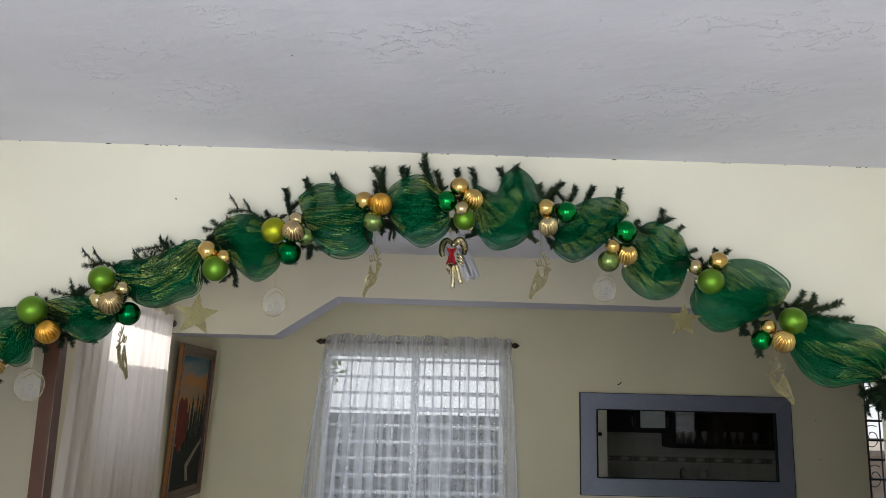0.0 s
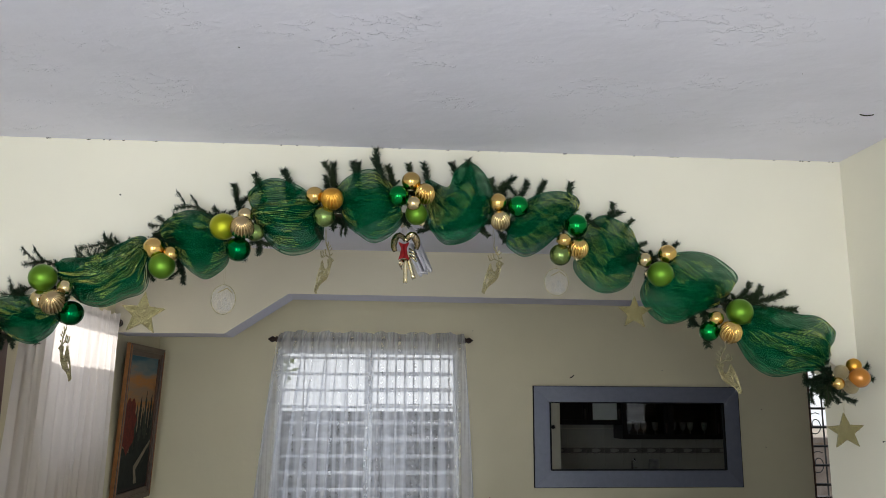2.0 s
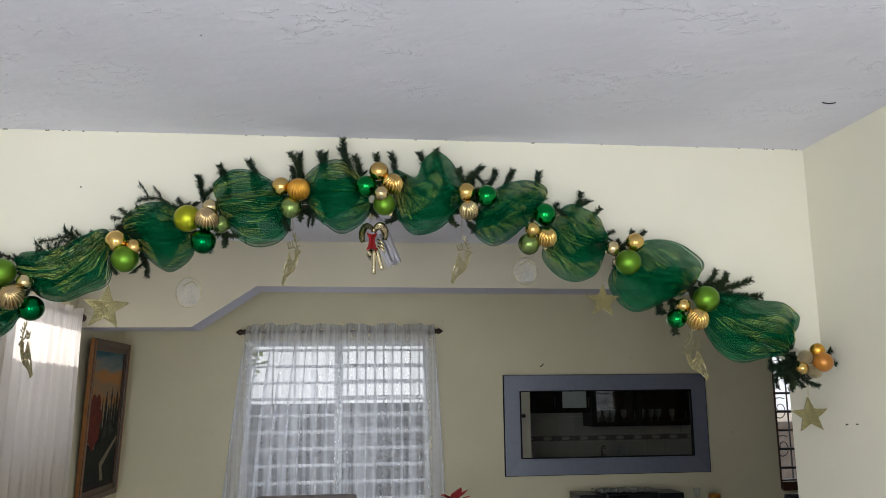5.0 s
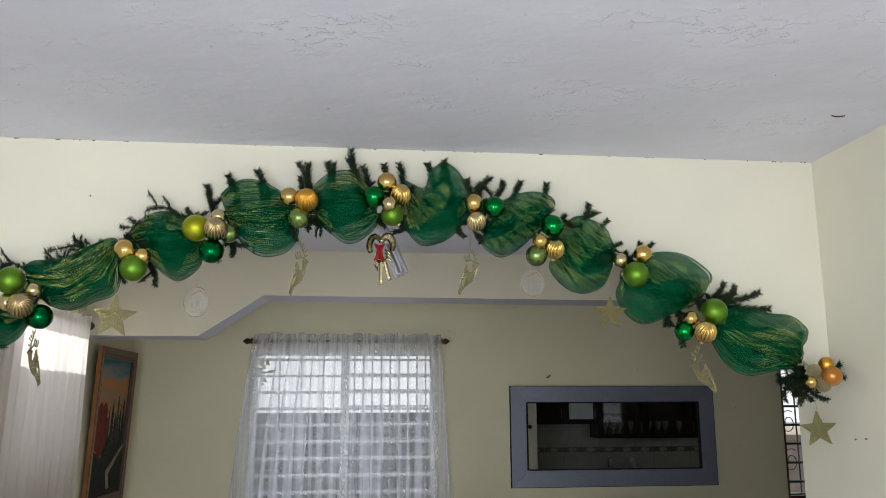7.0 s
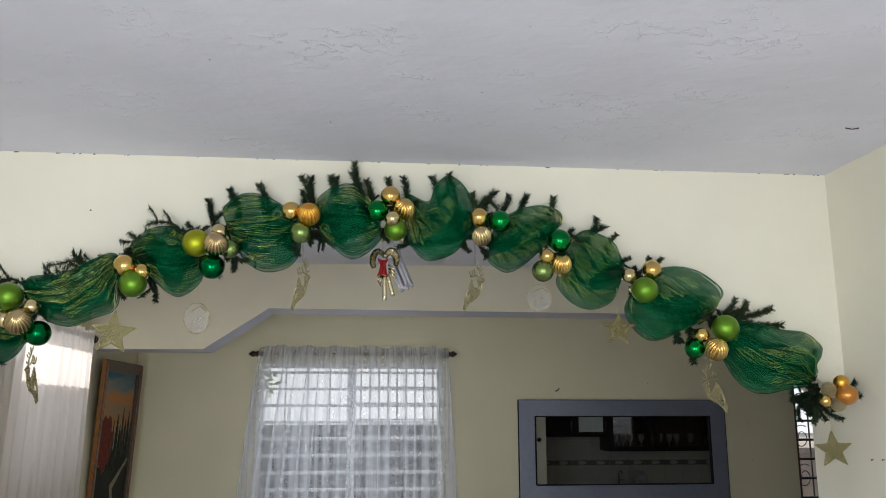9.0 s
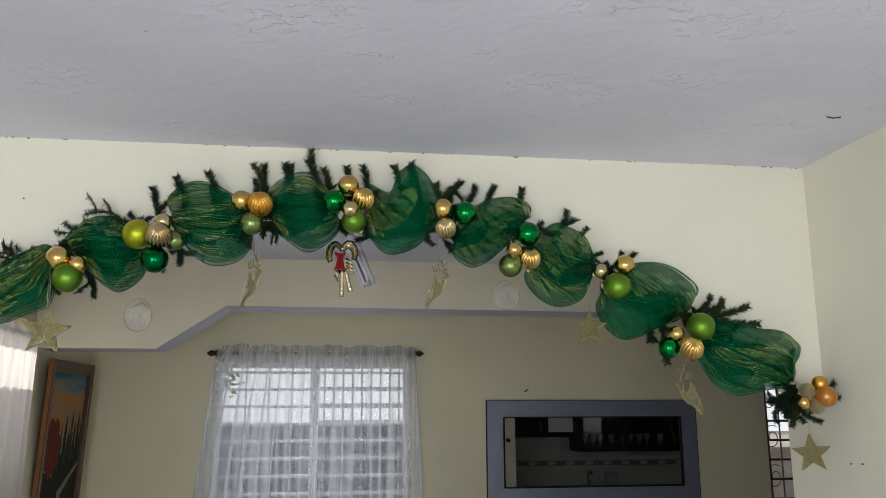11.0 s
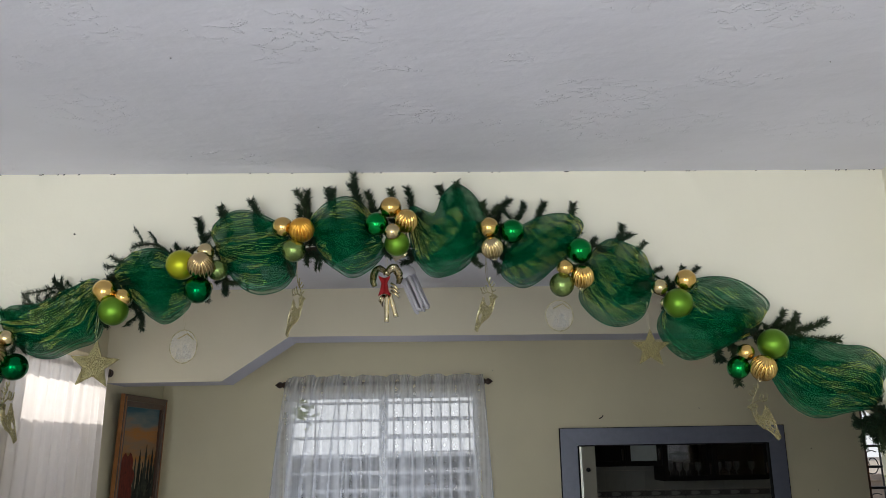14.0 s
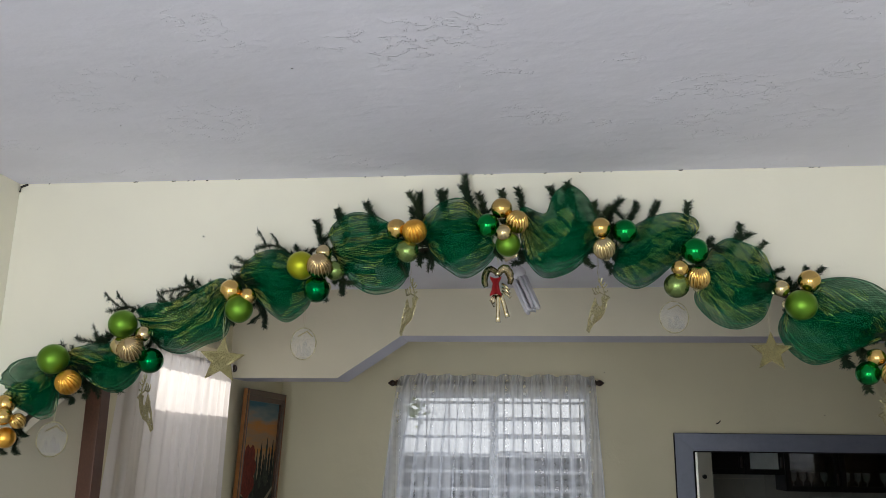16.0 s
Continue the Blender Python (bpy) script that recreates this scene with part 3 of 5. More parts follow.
def mesh_puff(seed, start, upper, end, lower, drift=0.1, drift_back=-0.3, depth=0.085, dent=None):
    """A billow of deco mesh gathered at both ends: a sheer front and back, crumpled layers inside, fir needles and gold threads."""
    rnd = random.Random(seed)
    n, m = 48, 54
    start, end = Vector(start), Vector(end)
    lift = Vector((0, 0.012))
    tops, lows = smooth_line([start + lift, *upper, end + lift], n), smooth_line([start - lift, *lower, end - lift], n)
    tall = max((a - b).length for a, b in zip(tops, lows))
    ph = [rnd.uniform(0, 6.28) for _ in range(10)]

    def edge(line, u):
        k = min(n - 1, max(0, int(u * n)))
        return line[k].lerp(line[k + 1], u * n - k)

    def at(u, w, layer=0):
        """Layer 0 is the front, 1 the back, 2 and 3 the gathers inside."""
        a, b = edge(tops, u), edge(lows, u)
        full = min(1.0, (a - b).length / tall)
        if layer == 1:
            a, b = a.lerp(b, 0.02 + 0.02 * math.sin(5 * u + ph[0])), b.lerp(a, 0.02 + 0.02 * math.sin(6 * u + ph[1]))
        elif layer == 2:
            a, b = a.lerp(b, 0.29 + 0.09 * math.sin(6 * u + ph[2])), b.lerp(a, 0.10 + 0.05 * math.sin(7 * u + ph[3]))
        elif layer == 3:
            a, b = a.lerp(b, 0.34 + 0.08 * math.sin(8 * u + ph[4])), b.lerp(a, 0.26 + 0.10 * math.sin(5 * u + ph[5]))
        body = math.sin(math.pi * w) if 0 < w < 1 else 0.0
        ww = w + body * (0.030 * math.sin(5 * u + ph[6]) + 0.016 * math.sin(11 * u + 5 * w + ph[7]))
        p = a.lerp(b, ww)
        round_ = max(body, 0.0) ** 0.55
        pleat = math.sin(6.283 * 3.4 * w + ph[8] + 2.4 * math.sin(2.3 * u + ph[9])) + 0.55 * math.sin(6.283 * 7.3 * w + ph[0] + 3.0 * math.sin(2.9 * u + ph[1])) + 0.3 * math.sin(6.283 * 14 * w + ph[2] + 4 * u)
        deep = (1.0, -0.28, 0.66, 0.40)[layer]
        y = -0.052 - depth * deep * full ** 0.7 * round_
        y -= (0.0125, 0.004, 0.015, 0.015)[layer] * (0.45 + 0.55 * full) * round_ * pleat * (1 if layer < 2 else 1.1 * math.sin(3 * u + ph[layer]) + 0.6)
        crease = abs(noise.noise(Vector((3.4 * u + 7 * seed, 4.2 * (w - drift * (u - 0.5)), 2.0 * layer)))) + 0.5 * abs(noise.noise(Vector((8 * u + 3 * seed, 9 * (w - drift * (u - 0.5)), 5.0 + layer))))
        y += (0.050 * crease - 0.014) * round_ * (0.3 if layer == 1 else 1.0)
        if dent and layer != 1:
            y += 0.062 * math.exp(-((u - dent[0]) / 0.15) ** 2 - ((w - dent[1]) / 0.13) ** 2)
        return Vector((p.x, min(y, -0.012), p.y)) - G0

    bm = bmesh.new()
    lay = bm.loops.layers.uv.new("weave")
    for layer in range(4):
        grid = [[bm.verts.new(at(i / n, k / m, layer)) for k in range(m + 1)] for i in range(n + 1)]
        for i in range(n):
            for k in range(m):
                f = bm.faces.new((grid[i][k], grid[i + 1][k], grid[i + 1][k + 1], grid[i][k + 1]))
                for lp, (du, dw) in zip(f.loops, ((0, 0), (1, 0), (1, 1), (0, 1))):
                    u, w = (i + du) / n, (k + dw) / m
                    lp[lay].uv = (u + 2 * layer, w + (drift, drift_back, drift, drift_back)[layer] * -(u - 0.5))
    # the selvedge, rolled along both edges, and the cords beside it
    for w, r in ((0.0, 0.0013), (1.0, 0.0014), (0.045, 0.0008), (0.955, 0.0009), (0.91, 0.0007)):
        tube(bm, [at(k / 40, w) for k in range(1, 40)], r, 4, mi=1)
    ribbon = part("mesh_ribbon", bm, ["mesh", "mesh_edge"], garland, "sheer emerald green deco mesh", smooth=True)
    # fir needles of the garland inside the mesh
    bm = bmesh.new()
    for k in range(2800):
        u, w = rnd.uniform(0.03, 0.97), 0.5 + 0.34 * rnd.uniform(-1, 1) * rnd.random() ** 0.3
        c = at(u, w, 3)
        c.y = -0.03 - 0.05 * rnd.random()
        d = Vector((rnd.uniform(-1, 1), rnd.uniform(-0.5, 0.5), rnd.uniform(-1, 1))).normalized() * rnd.uniform(0.009, 0.017)
        t = d.cross(Vector((0, 1, 0.2))).normalized() * 0.0013
        bm.faces.new([bm.verts.new(c - d + t), bm.verts.new(c - d - t), bm.verts.new(c + d)])
    tagged(part("fir_needles", bm, "needle", ribbon, "dark fir needles"), kind="stuff")
    # gold threads woven along the mesh in bundles, each glinting in short runs
    bm = bmesh.new()
    for layer, slope, count in ((0, drift, 46), (2, drift_back, 24)):
        count = int(count * (1 + abs(slope)))
        for k in range(count):
            if k % 8 > 5:
                continue
            base = 0.5 + (0.44 + abs(slope) / 2) * (2 * (k + 0.5) / count - 1)
            u = rnd.uniform(0.03, 0.08)
            while u < 0.96:
                run = rnd.uniform(0.010, 0.040)
                w0 = base + slope * (u - 0.5)
                lit = math.sin(6.5 * u + ph[3]) + math.sin(8.0 * w0 + ph[4]) + 0.7 * math.sin(15 * u + 9 * w0 + ph[5])
                if 0.05 < w0 < 0.94 and lit > (-0.2 if layer == 0 else 0.1):
                    steps = max(1, int(run / 0.012))
                    tilt, wide = rnd.uniform(-0.9, 0.9), rnd.uniform(0.00022, 0.00047)
                    row = []
                    for q in range(steps + 1):
                        uu = min(0.97, u + run * q / steps)
                        ww = min(0.95, max(0.04, base + slope * (uu - 0.5)))
                        c = at(uu, ww, layer)
                        c.y -= 0.0022
                        along = at(min(0.99, uu + 0.01), min(0.96, ww + slope * 0.01), layer) - c
                        cross = Vector((-along.z, 0, along.x)).normalized()
                        side = (cross * math.cos(tilt) + Vector((0, 1, 0)) * math.sin(tilt)) * wide
                        row.append((bm.verts.new(c - side), bm.verts.new(c + side)))
                    for (a, b), (c, d) in zip(row, row[1:]):
                        bm.faces.new((a, b, d, c))
                u += run + rnd.uniform(0.003, 0.011)
    tagged(part("gold_thread", bm, "thread", ribbon, "glinting gold threads"), kind="stuff")


mesh_puff(1, (-1.355, 1.796), [(-1.405, 1.855), (-1.373, 1.891), (-1.313, 1.903)], (-1.233, 1.883),
          [(-1.342, 1.758), (-1.311, 1.724), (-1.269, 1.709), (-1.229, 1.742)], drift=0.5, drift_back=-0.4)
mesh_puff(2, (-1.189, 1.883), [(-1.198, 1.920), (-1.155, 1.939), (-1.077, 1.948), (-1.008, 1.927)], (-0.958, 1.884),
          [(-1.143, 1.842), (-1.089, 1.804), (-1.038, 1.793), (-0.987, 1.822)], drift=0.6, drift_back=-0.5, dent=(0.3, 0.6))
mesh_puff(3, (-0.965, 2.009), [(-0.973, 2.068), (-0.873, 2.081), (-0.780, 2.129), (-0.720, 2.151)], (-0.686, 2.108),
          [(-0.906, 1.932), (-0.832, 1.913), (-0.762, 1.941), (-0.696, 1.976)], drift=-0.1, drift_back=0.5)
mesh_puff(4, (-0.64, 2.131), [(-0.663, 2.181), (-0.632, 2.219), (-0.574, 2.244), (-0.500, 2.227)], (-0.436, 2.15),
          [(-0.594, 2.073), (-0.546, 2.029), (-0.498, 2.013), (-0.438, 2.064)], drift=0.35, drift_back=0.1, dent=(0.18, 0.5))
mesh_puff(5, (-0.359, 2.237), [(-0.381, 2.305), (-0.331, 2.355), (-0.272, 2.361), (-0.200, 2.331)], (-0.138, 2.267),
          [(-0.317, 2.152), (-0.276, 2.113), (-0.224, 2.097), (-0.156, 2.118), (-0.123, 2.179)], drift=0.08, drift_back=0.25)
mesh_puff(6, (-0.07, 2.273), [(-0.082, 2.332), (-0.039, 2.381), (0.030, 2.403), (0.088, 2.367)], (0.123, 2.293),
          [(-0.044, 2.206), (-0.006, 2.174), (0.045, 2.146), (0.102, 2.172), (0.145, 2.227)], drift=0.25, drift_back=-0.2)
mesh_puff(7, (0.214, 2.329), [(0.231, 2.373), (0.299, 2.348), (0.326, 2.409), (0.374, 2.442), (0.433, 2.392)], (0.465, 2.282),
          [(0.23, 2.229), (0.255, 2.177), (0.295, 2.145), (0.356, 2.156), (0.406, 2.19)], drift=1.2, drift_back=-0.9)
mesh_puff(8, (0.511, 2.212), [(0.538, 2.281), (0.599, 2.322), (0.673, 2.344), (0.733, 2.335), (0.762, 2.300)], (0.72, 2.236),
          [(0.499, 2.159), (0.521, 2.13), (0.564, 2.109), (0.615, 2.129), (0.675, 2.18)], drift=1.3, drift_back=-1.0)
mesh_puff(9, (0.765, 2.174), [(0.791, 2.226), (0.839, 2.260), (0.890, 2.248), (0.940, 2.214)], (0.966, 2.122),
          [(0.735, 2.085), (0.757, 2.036), (0.807, 1.996), (0.865, 1.988), (0.93, 2.021)], drift=0.8, drift_back=0.2, dent=(0.72, 0.55))
mesh_puff(10, (1, 2.063), [(1.044, 2.101), (1.112, 2.134), (1.203, 2.134), (1.275, 2.099), (1.316, 2.045)], (1.252, 1.969),
          [(0.968, 1.991), (0.989, 1.931), (1.041, 1.887), (1.098, 1.889), (1.179, 1.925)], drift=0.45, drift_back=-0.9, dent=(0.82, 0.62))
mesh_puff(11, (1.312, 1.901), [(1.364, 1.951), (1.445, 1.942), (1.527, 1.923), (1.604, 1.914), (1.646, 1.864)], (1.602, 1.744),
          [(1.296, 1.845), (1.339, 1.76), (1.396, 1.715), (1.45, 1.707), (1.518, 1.721)], drift=0.2, drift_back=0.7)


def ball_mesh(kind, ribs):
    """A glass ball; ribbed ones have rounded flutes from pole to pole."""
    bm = bmesh.new()
    rings, sides = (20, 30) if not ribs else (22, ribs * 8)
    rows = []
    for i in range(1, rings):
        a = math.pi * i / rings
        row = []
        for j in range(sides):
            b = 2 * math.pi * j / sides
            r = 1.0
            if ribs:
                r = 1 - 0.17 * (1 - abs(math.cos(ribs * b / 2))) * math.sin(a) ** 0.5
            row.append(bm.verts.new((r * math.sin(a) * math.cos(b), r * math.sin(a) * math.sin(b), math.cos(a))))
        rows.append(row)
    n0, n1 = bm.verts.new((0, 0, 1)), bm.verts.new((0, 0, -1))
    for j in range(sides):
        bm.faces.new((n0, rows[0][j], rows[0][(j + 1) % sides]))
        bm.faces.new((n1, rows[-1][(j + 1) % sides], rows[-1][j]))
        for r0, r1 in zip(rows, rows[1:]):
            bm.faces.new((r0[j], r1[j], r1[(j + 1) % sides], r0[(j + 1) % sides]))
    me = bpy.data.meshes.new("bauble")
    bm.to_mesh(me)
    bm.free()
    me.materials.append(M[kind])
    me.shade_smooth()
    return me


WORDS = {"bronze": "shiny bronze gold", "gold": "shiny gold", "champagne": "shiny champagne", "orange": "orange gold", "pearl": "pearly orange", "shiny_green": "shiny bright green", "dark_green": "shiny dark green",
         "olive": "olive green metallic", "matte_green": "satin apple green", "yellow_green": "satin yellow green", "champ_glitter": "champagne glitter"}
BALLS = {}
CAP = lathe(bmesh.new(), [(0.30, 0.96), (0.30, 1.14), (0.26, 1.16), (0.08, 1.17), (0.06, 1.30)], sides=12)
cap_me = bpy.data.meshes.new("cap")
CAP.to_mesh(cap_me)
CAP.free()
cap_me.materials.append(M["gold_foil"])
brnd = random.Random(9)


def baubles(*items):
    """A cluster: (finish, x, z, radius, out from the wall, flutes)."""
    for kind, x, z, r, y, ribs in items:
        if (kind, ribs) not in BALLS:
            BALLS[kind, ribs] = ball_mesh(kind, ribs)
        ob = new("bauble", BALLS[kind, ribs])
        turn = pose(0, 0, 0, brnd.uniform(58, 72) if kind in ('bronze', 'orange') else brnd.uniform(38, 50), brnd.uniform(-24, 24), 0) if ribs else pose(0, 0, 0, brnd.uniform(-130, -60), 0, brnd.uniform(-50, 50))
        ob.matrix_basis = Matrix.Translation((x, y, z)) @ turn @ Matrix.Diagonal((r, r, r, 1))
        tagged(ob, f"{WORDS[kind]} {'fluted ' if ribs else ''}christmas ball tied to the garland", "bauble", "baubles on the garland")
        c = new("cap", cap_me)
        c.parent = ob
        if ribs:
            c.matrix_basis = pose(0, 0, 0, 180, 0, 0)


Y = -0.165
baubles(("gold", -1.324, 1.749, 0.029, Y, 0), ("gold", -1.305, 1.712, 0.025, Y - 0.03, 0), ("orange", -1.312, 1.651, 0.031, Y, 0), ("gold", -1.278, 1.700, 0.023, Y, 14))
baubles(("matte_green", -1.19, 1.884, 0.0455, Y, 0), ("orange", -1.134, 1.815, 0.038, Y, 18))
baubles(("matte_green", -0.981, 1.99, 0.0425, Y, 0), ("champagne", -0.912, 1.96, 0.0237, Y, 0), ("champagne", -0.988, 1.923, 0.0295, Y + 0.01, 0), ("bronze", -0.933, 1.911, 0.040, Y - 0.03, 20), ("dark_green", -0.897, 1.883, 0.0385, Y + 0.03, 0))
baubles(("gold", -0.65, 2.091, 0.0335, Y, 0), ("gold", -0.596, 2.073, 0.0246, Y, 0), ("matte_green", -0.621, 2.034, 0.0416, Y, 0))
baubles(("yellow_green", -0.437, 2.166, 0.0432, Y, 0), ("champagne", -0.369, 2.205, 0.0244, Y, 0), ("bronze", -0.372, 2.157, 0.0385, Y - 0.035, 20), ("olive", -0.338, 2.154, 0.030, Y + 0.02, 0), ("dark_green", -0.386, 2.092, 0.0391, Y, 0))
baubles(("gold", -0.149, 2.276, 0.0305, Y, 0), ("orange", -0.091, 2.262, 0.0373, Y - 0.02, 18), ("olive", -0.116, 2.207, 0.0353, Y, 0))
baubles(("gold", 0.167, 2.334, 0.0319, Y, 0), ("gold", 0.212, 2.292, 0.0355, Y, 18), ("shiny_green", 0.125, 2.283, 0.0354, Y, 0), ("champagne", 0.173, 2.249, 0.0242, Y - 0.04, 0), ("matte_green", 0.185, 2.223, 0.0371, Y, 0))
baubles(("gold", 0.456, 2.27, 0.0301, Y, 0), ("shiny_green", 0.525, 2.258, 0.0359, Y, 0), ("champagne", 0.465, 2.208, 0.0337, Y, 18))
baubles(("shiny_green", 0.721, 2.197, 0.0381, Y, 0), ("gold", 0.671, 2.14, 0.0235, Y - 0.03, 0), ("gold", 0.726, 2.118, 0.0341, Y, 18), ("olive", 0.664, 2.096, 0.0358, Y, 0))
baubles(("champagne", 0.951, 2.085, 0.0232, Y, 0), ("gold", 1.029, 2.106, 0.0313, Y, 0), ("matte_green", 0.998, 2.036, 0.0427, Y - 0.01, 0))
baubles(("matte_green", 1.267, 1.915, 0.0441, Y, 0), ("gold", 1.185, 1.892, 0.0245, Y, 0), ("gold", 1.223, 1.845, 0.0377, Y - 0.02, 18), ("shiny_green", 1.167, 1.85, 0.0325, Y + 0.02, 0))
baubles(("champ_glitter", 1.603, 1.719, 0.0240, Y, 0), ("orange", 1.649, 1.741, 0.0245, Y, 0), ("pearl", 1.653, 1.701, 0.0330, Y - 0.02, 0), ("gold", 1.589, 1.682, 0.0210, Y, 0), ("champ_glitter", 1.632, 1.672, 0.0250, Y, 0))


def thread_up(bm, x, z, y, length):
    """The doubled string of an ornament."""
    for s in (-1, 1):
        tube(bm, [(x, y, z), (x + s * 0.0035, y, z + length * 0.5), (x + s * 0.001, y, z + length)], 0.0005, 4)
    return bm


def star(x, z, size, string, turn, roll):
    """A five-pointed star covered in glitter, with raised ridges."""
    e = tagged(empty("star_ornament", (x, -0.10, z)), "gold glitter five-pointed star hanging from the garland by a string", "ornament", "hanging ornaments")
    bm = bmesh.new()
    rnd = random.Random(int(x * 100))
    pts = []
    for k in range(10):
        r = size if k % 2 == 0 else size * 0.43
        a = math.pi / 2 + k * math.pi / 5
        pts.append((r * math.cos(a), r * math.sin(a)))
    back = [bm.verts.new((px, 0.006, pz)) for px, pz in pts]
    rim = [bm.verts.new((px, -0.004, pz)) for px, pz in pts]
    mid = [bm.verts.new((0.45 * px + rnd.uniform(-0.002, 0.002), -0.0044, 0.45 * pz)) for px, pz in pts]
    top = bm.verts.new((0, -0.0046, 0))
    bm.faces.new(back[::-1])
    for k in range(10):
        j = (k + 1) % 10
        bm.faces.new((back[k], back[j], rim[j], rim[k]))
        bm.faces.new((rim[k], rim[j], mid[j], mid[k]))
        bm.faces.new((mid[k], mid[j], top))
    bmesh.ops.recalc_face_normals(bm, faces=bm.faces[:])
    # glass beads glued over the face
    for k in range(1100):
        q, t = rnd.randrange(10), math.sqrt(rnd.random())
        w = rnd.random()
        (ax, az), (cx, cz) = pts[q], pts[(q + 1) % 10]
        px, pz = t * (ax * w + cx * (1 - w)), t * (az * w + cz * (1 - w))
        d = -0.004 - 0.002 * (1 - t)
        rr, spin = rnd.uniform(0.0013, 0.0025), Euler((rnd.uniform(-0.7, 0.7), rnd.uniform(0, 1.57), rnd.uniform(-0.7, 0.7))).to_matrix()
        tip = [bm.verts.new(Vector((px, d, pz)) + spin @ Vector(q) * rr) for q in ((1, 0.2, 0), (0, 0.2, 1), (-1, 0.2, 0), (0, 0.2, -1), (0, -1.1, 0))]
        for m in range(4):
            bm.faces.new((tip[m], tip[(m + 1) % 4], tip[4]))
    s = part("star", bm, "star_glitter", e)
    s.matrix_basis = pose(0, 0, 0, 0, roll, turn)
    part("string", thread_up(bmesh.new(), 0, size * 0.95, 0, string), "string", e)


star(-0.688, 1.888, 0.072, 0.10, 6, 4)
star(0.929, 1.914, 0.058, 0.085, -5, 2)
star(1.640, 1.524, 0.062, 0.09, -14, -3)


def disc(x, z, rx, rz, string):
    """A clear disc in a glittering rim, with a little roof shape inside."""
    e = tagged(empty("disc_ornament", (x, -0.10, z)), "clear round ornament with a gold glitter rim hanging by a string", "ornament", "hanging ornaments")
    bm = bmesh.new()
    ring = [(rx * math.cos(t), 0.0015 * math.sin(7 * t), rz * math.sin(t)) for t in [2 * math.pi * k / 40 for k in range(41)]]
    tube(bm, ring, [0.0016 + 0.0005 * math.sin(k * 2.1) for k in range(41)], 6)
    part("rim", bm, "deer_glitter", e)
    bm = bmesh.new()
    plate(bm, [(0.96 * rx * math.cos(t), 0.96 * rz * math.sin(t)) for t in [2 * math.pi * k / 32 for k in range(32)]], -0.001, 0.001)
    part("pane", bm, "acrylic", e, "clear acrylic disc")
    bm = bmesh.new()
    tube(bm, [(-0.45 * rx, -0.003, 0.45 * rz), (0.15 * rx, -0.003, 0.72 * rz), (0.25 * rx, -0.003, 0.78 * rz), (0.75 * rx, -0.003, 0.42 * rz)], 0.0016, 5)
    part("roof", bm, "gold_glitter", e)
    bm = bmesh.new()
    for dx, w, h in ((-0.3, 0.22, 0.55), (0.15, 0.28, 0.75), (0.5, 0.18, 0.45)):
        plate(bm, [((dx - w) * rx, -0.75 * rz), ((dx + w) * rx, -0.75 * rz), ((dx + w * 0.6) * rx, (-0.75 + h) * rz), (dx * rx, (-0.6 + h) * rz), ((dx - w * 0.6) * rx, (-0.75 + h) * rz)], -0.004, -0.002)
    part("frosted_shape", bm, "acrylic", e, "frosted shapes on the disc")
    part("string", thread_up(bmesh.new(), 0, rz, 0, string), "string", e)


disc(-0.436, 1.938, 0.039, 0.048, 0.06)
disc(0.664, 2.015, 0.041, 0.046, 0.035)
disc(-1.203, 1.648, 0.049, 0.052, 0.07)


def inside(p, poly):
    """Whether a point of the plane lies within a closed outline."""
    hit = False
    for (ax, az), (bx, bz) in zip(poly, poly[1:] + poly[:1]):
        if (az > p[1]) != (bz > p[1]) and p[0] < (bx - ax) * (p[1] - az) / (bz - az) + ax:
            hit = not hit
    return hit


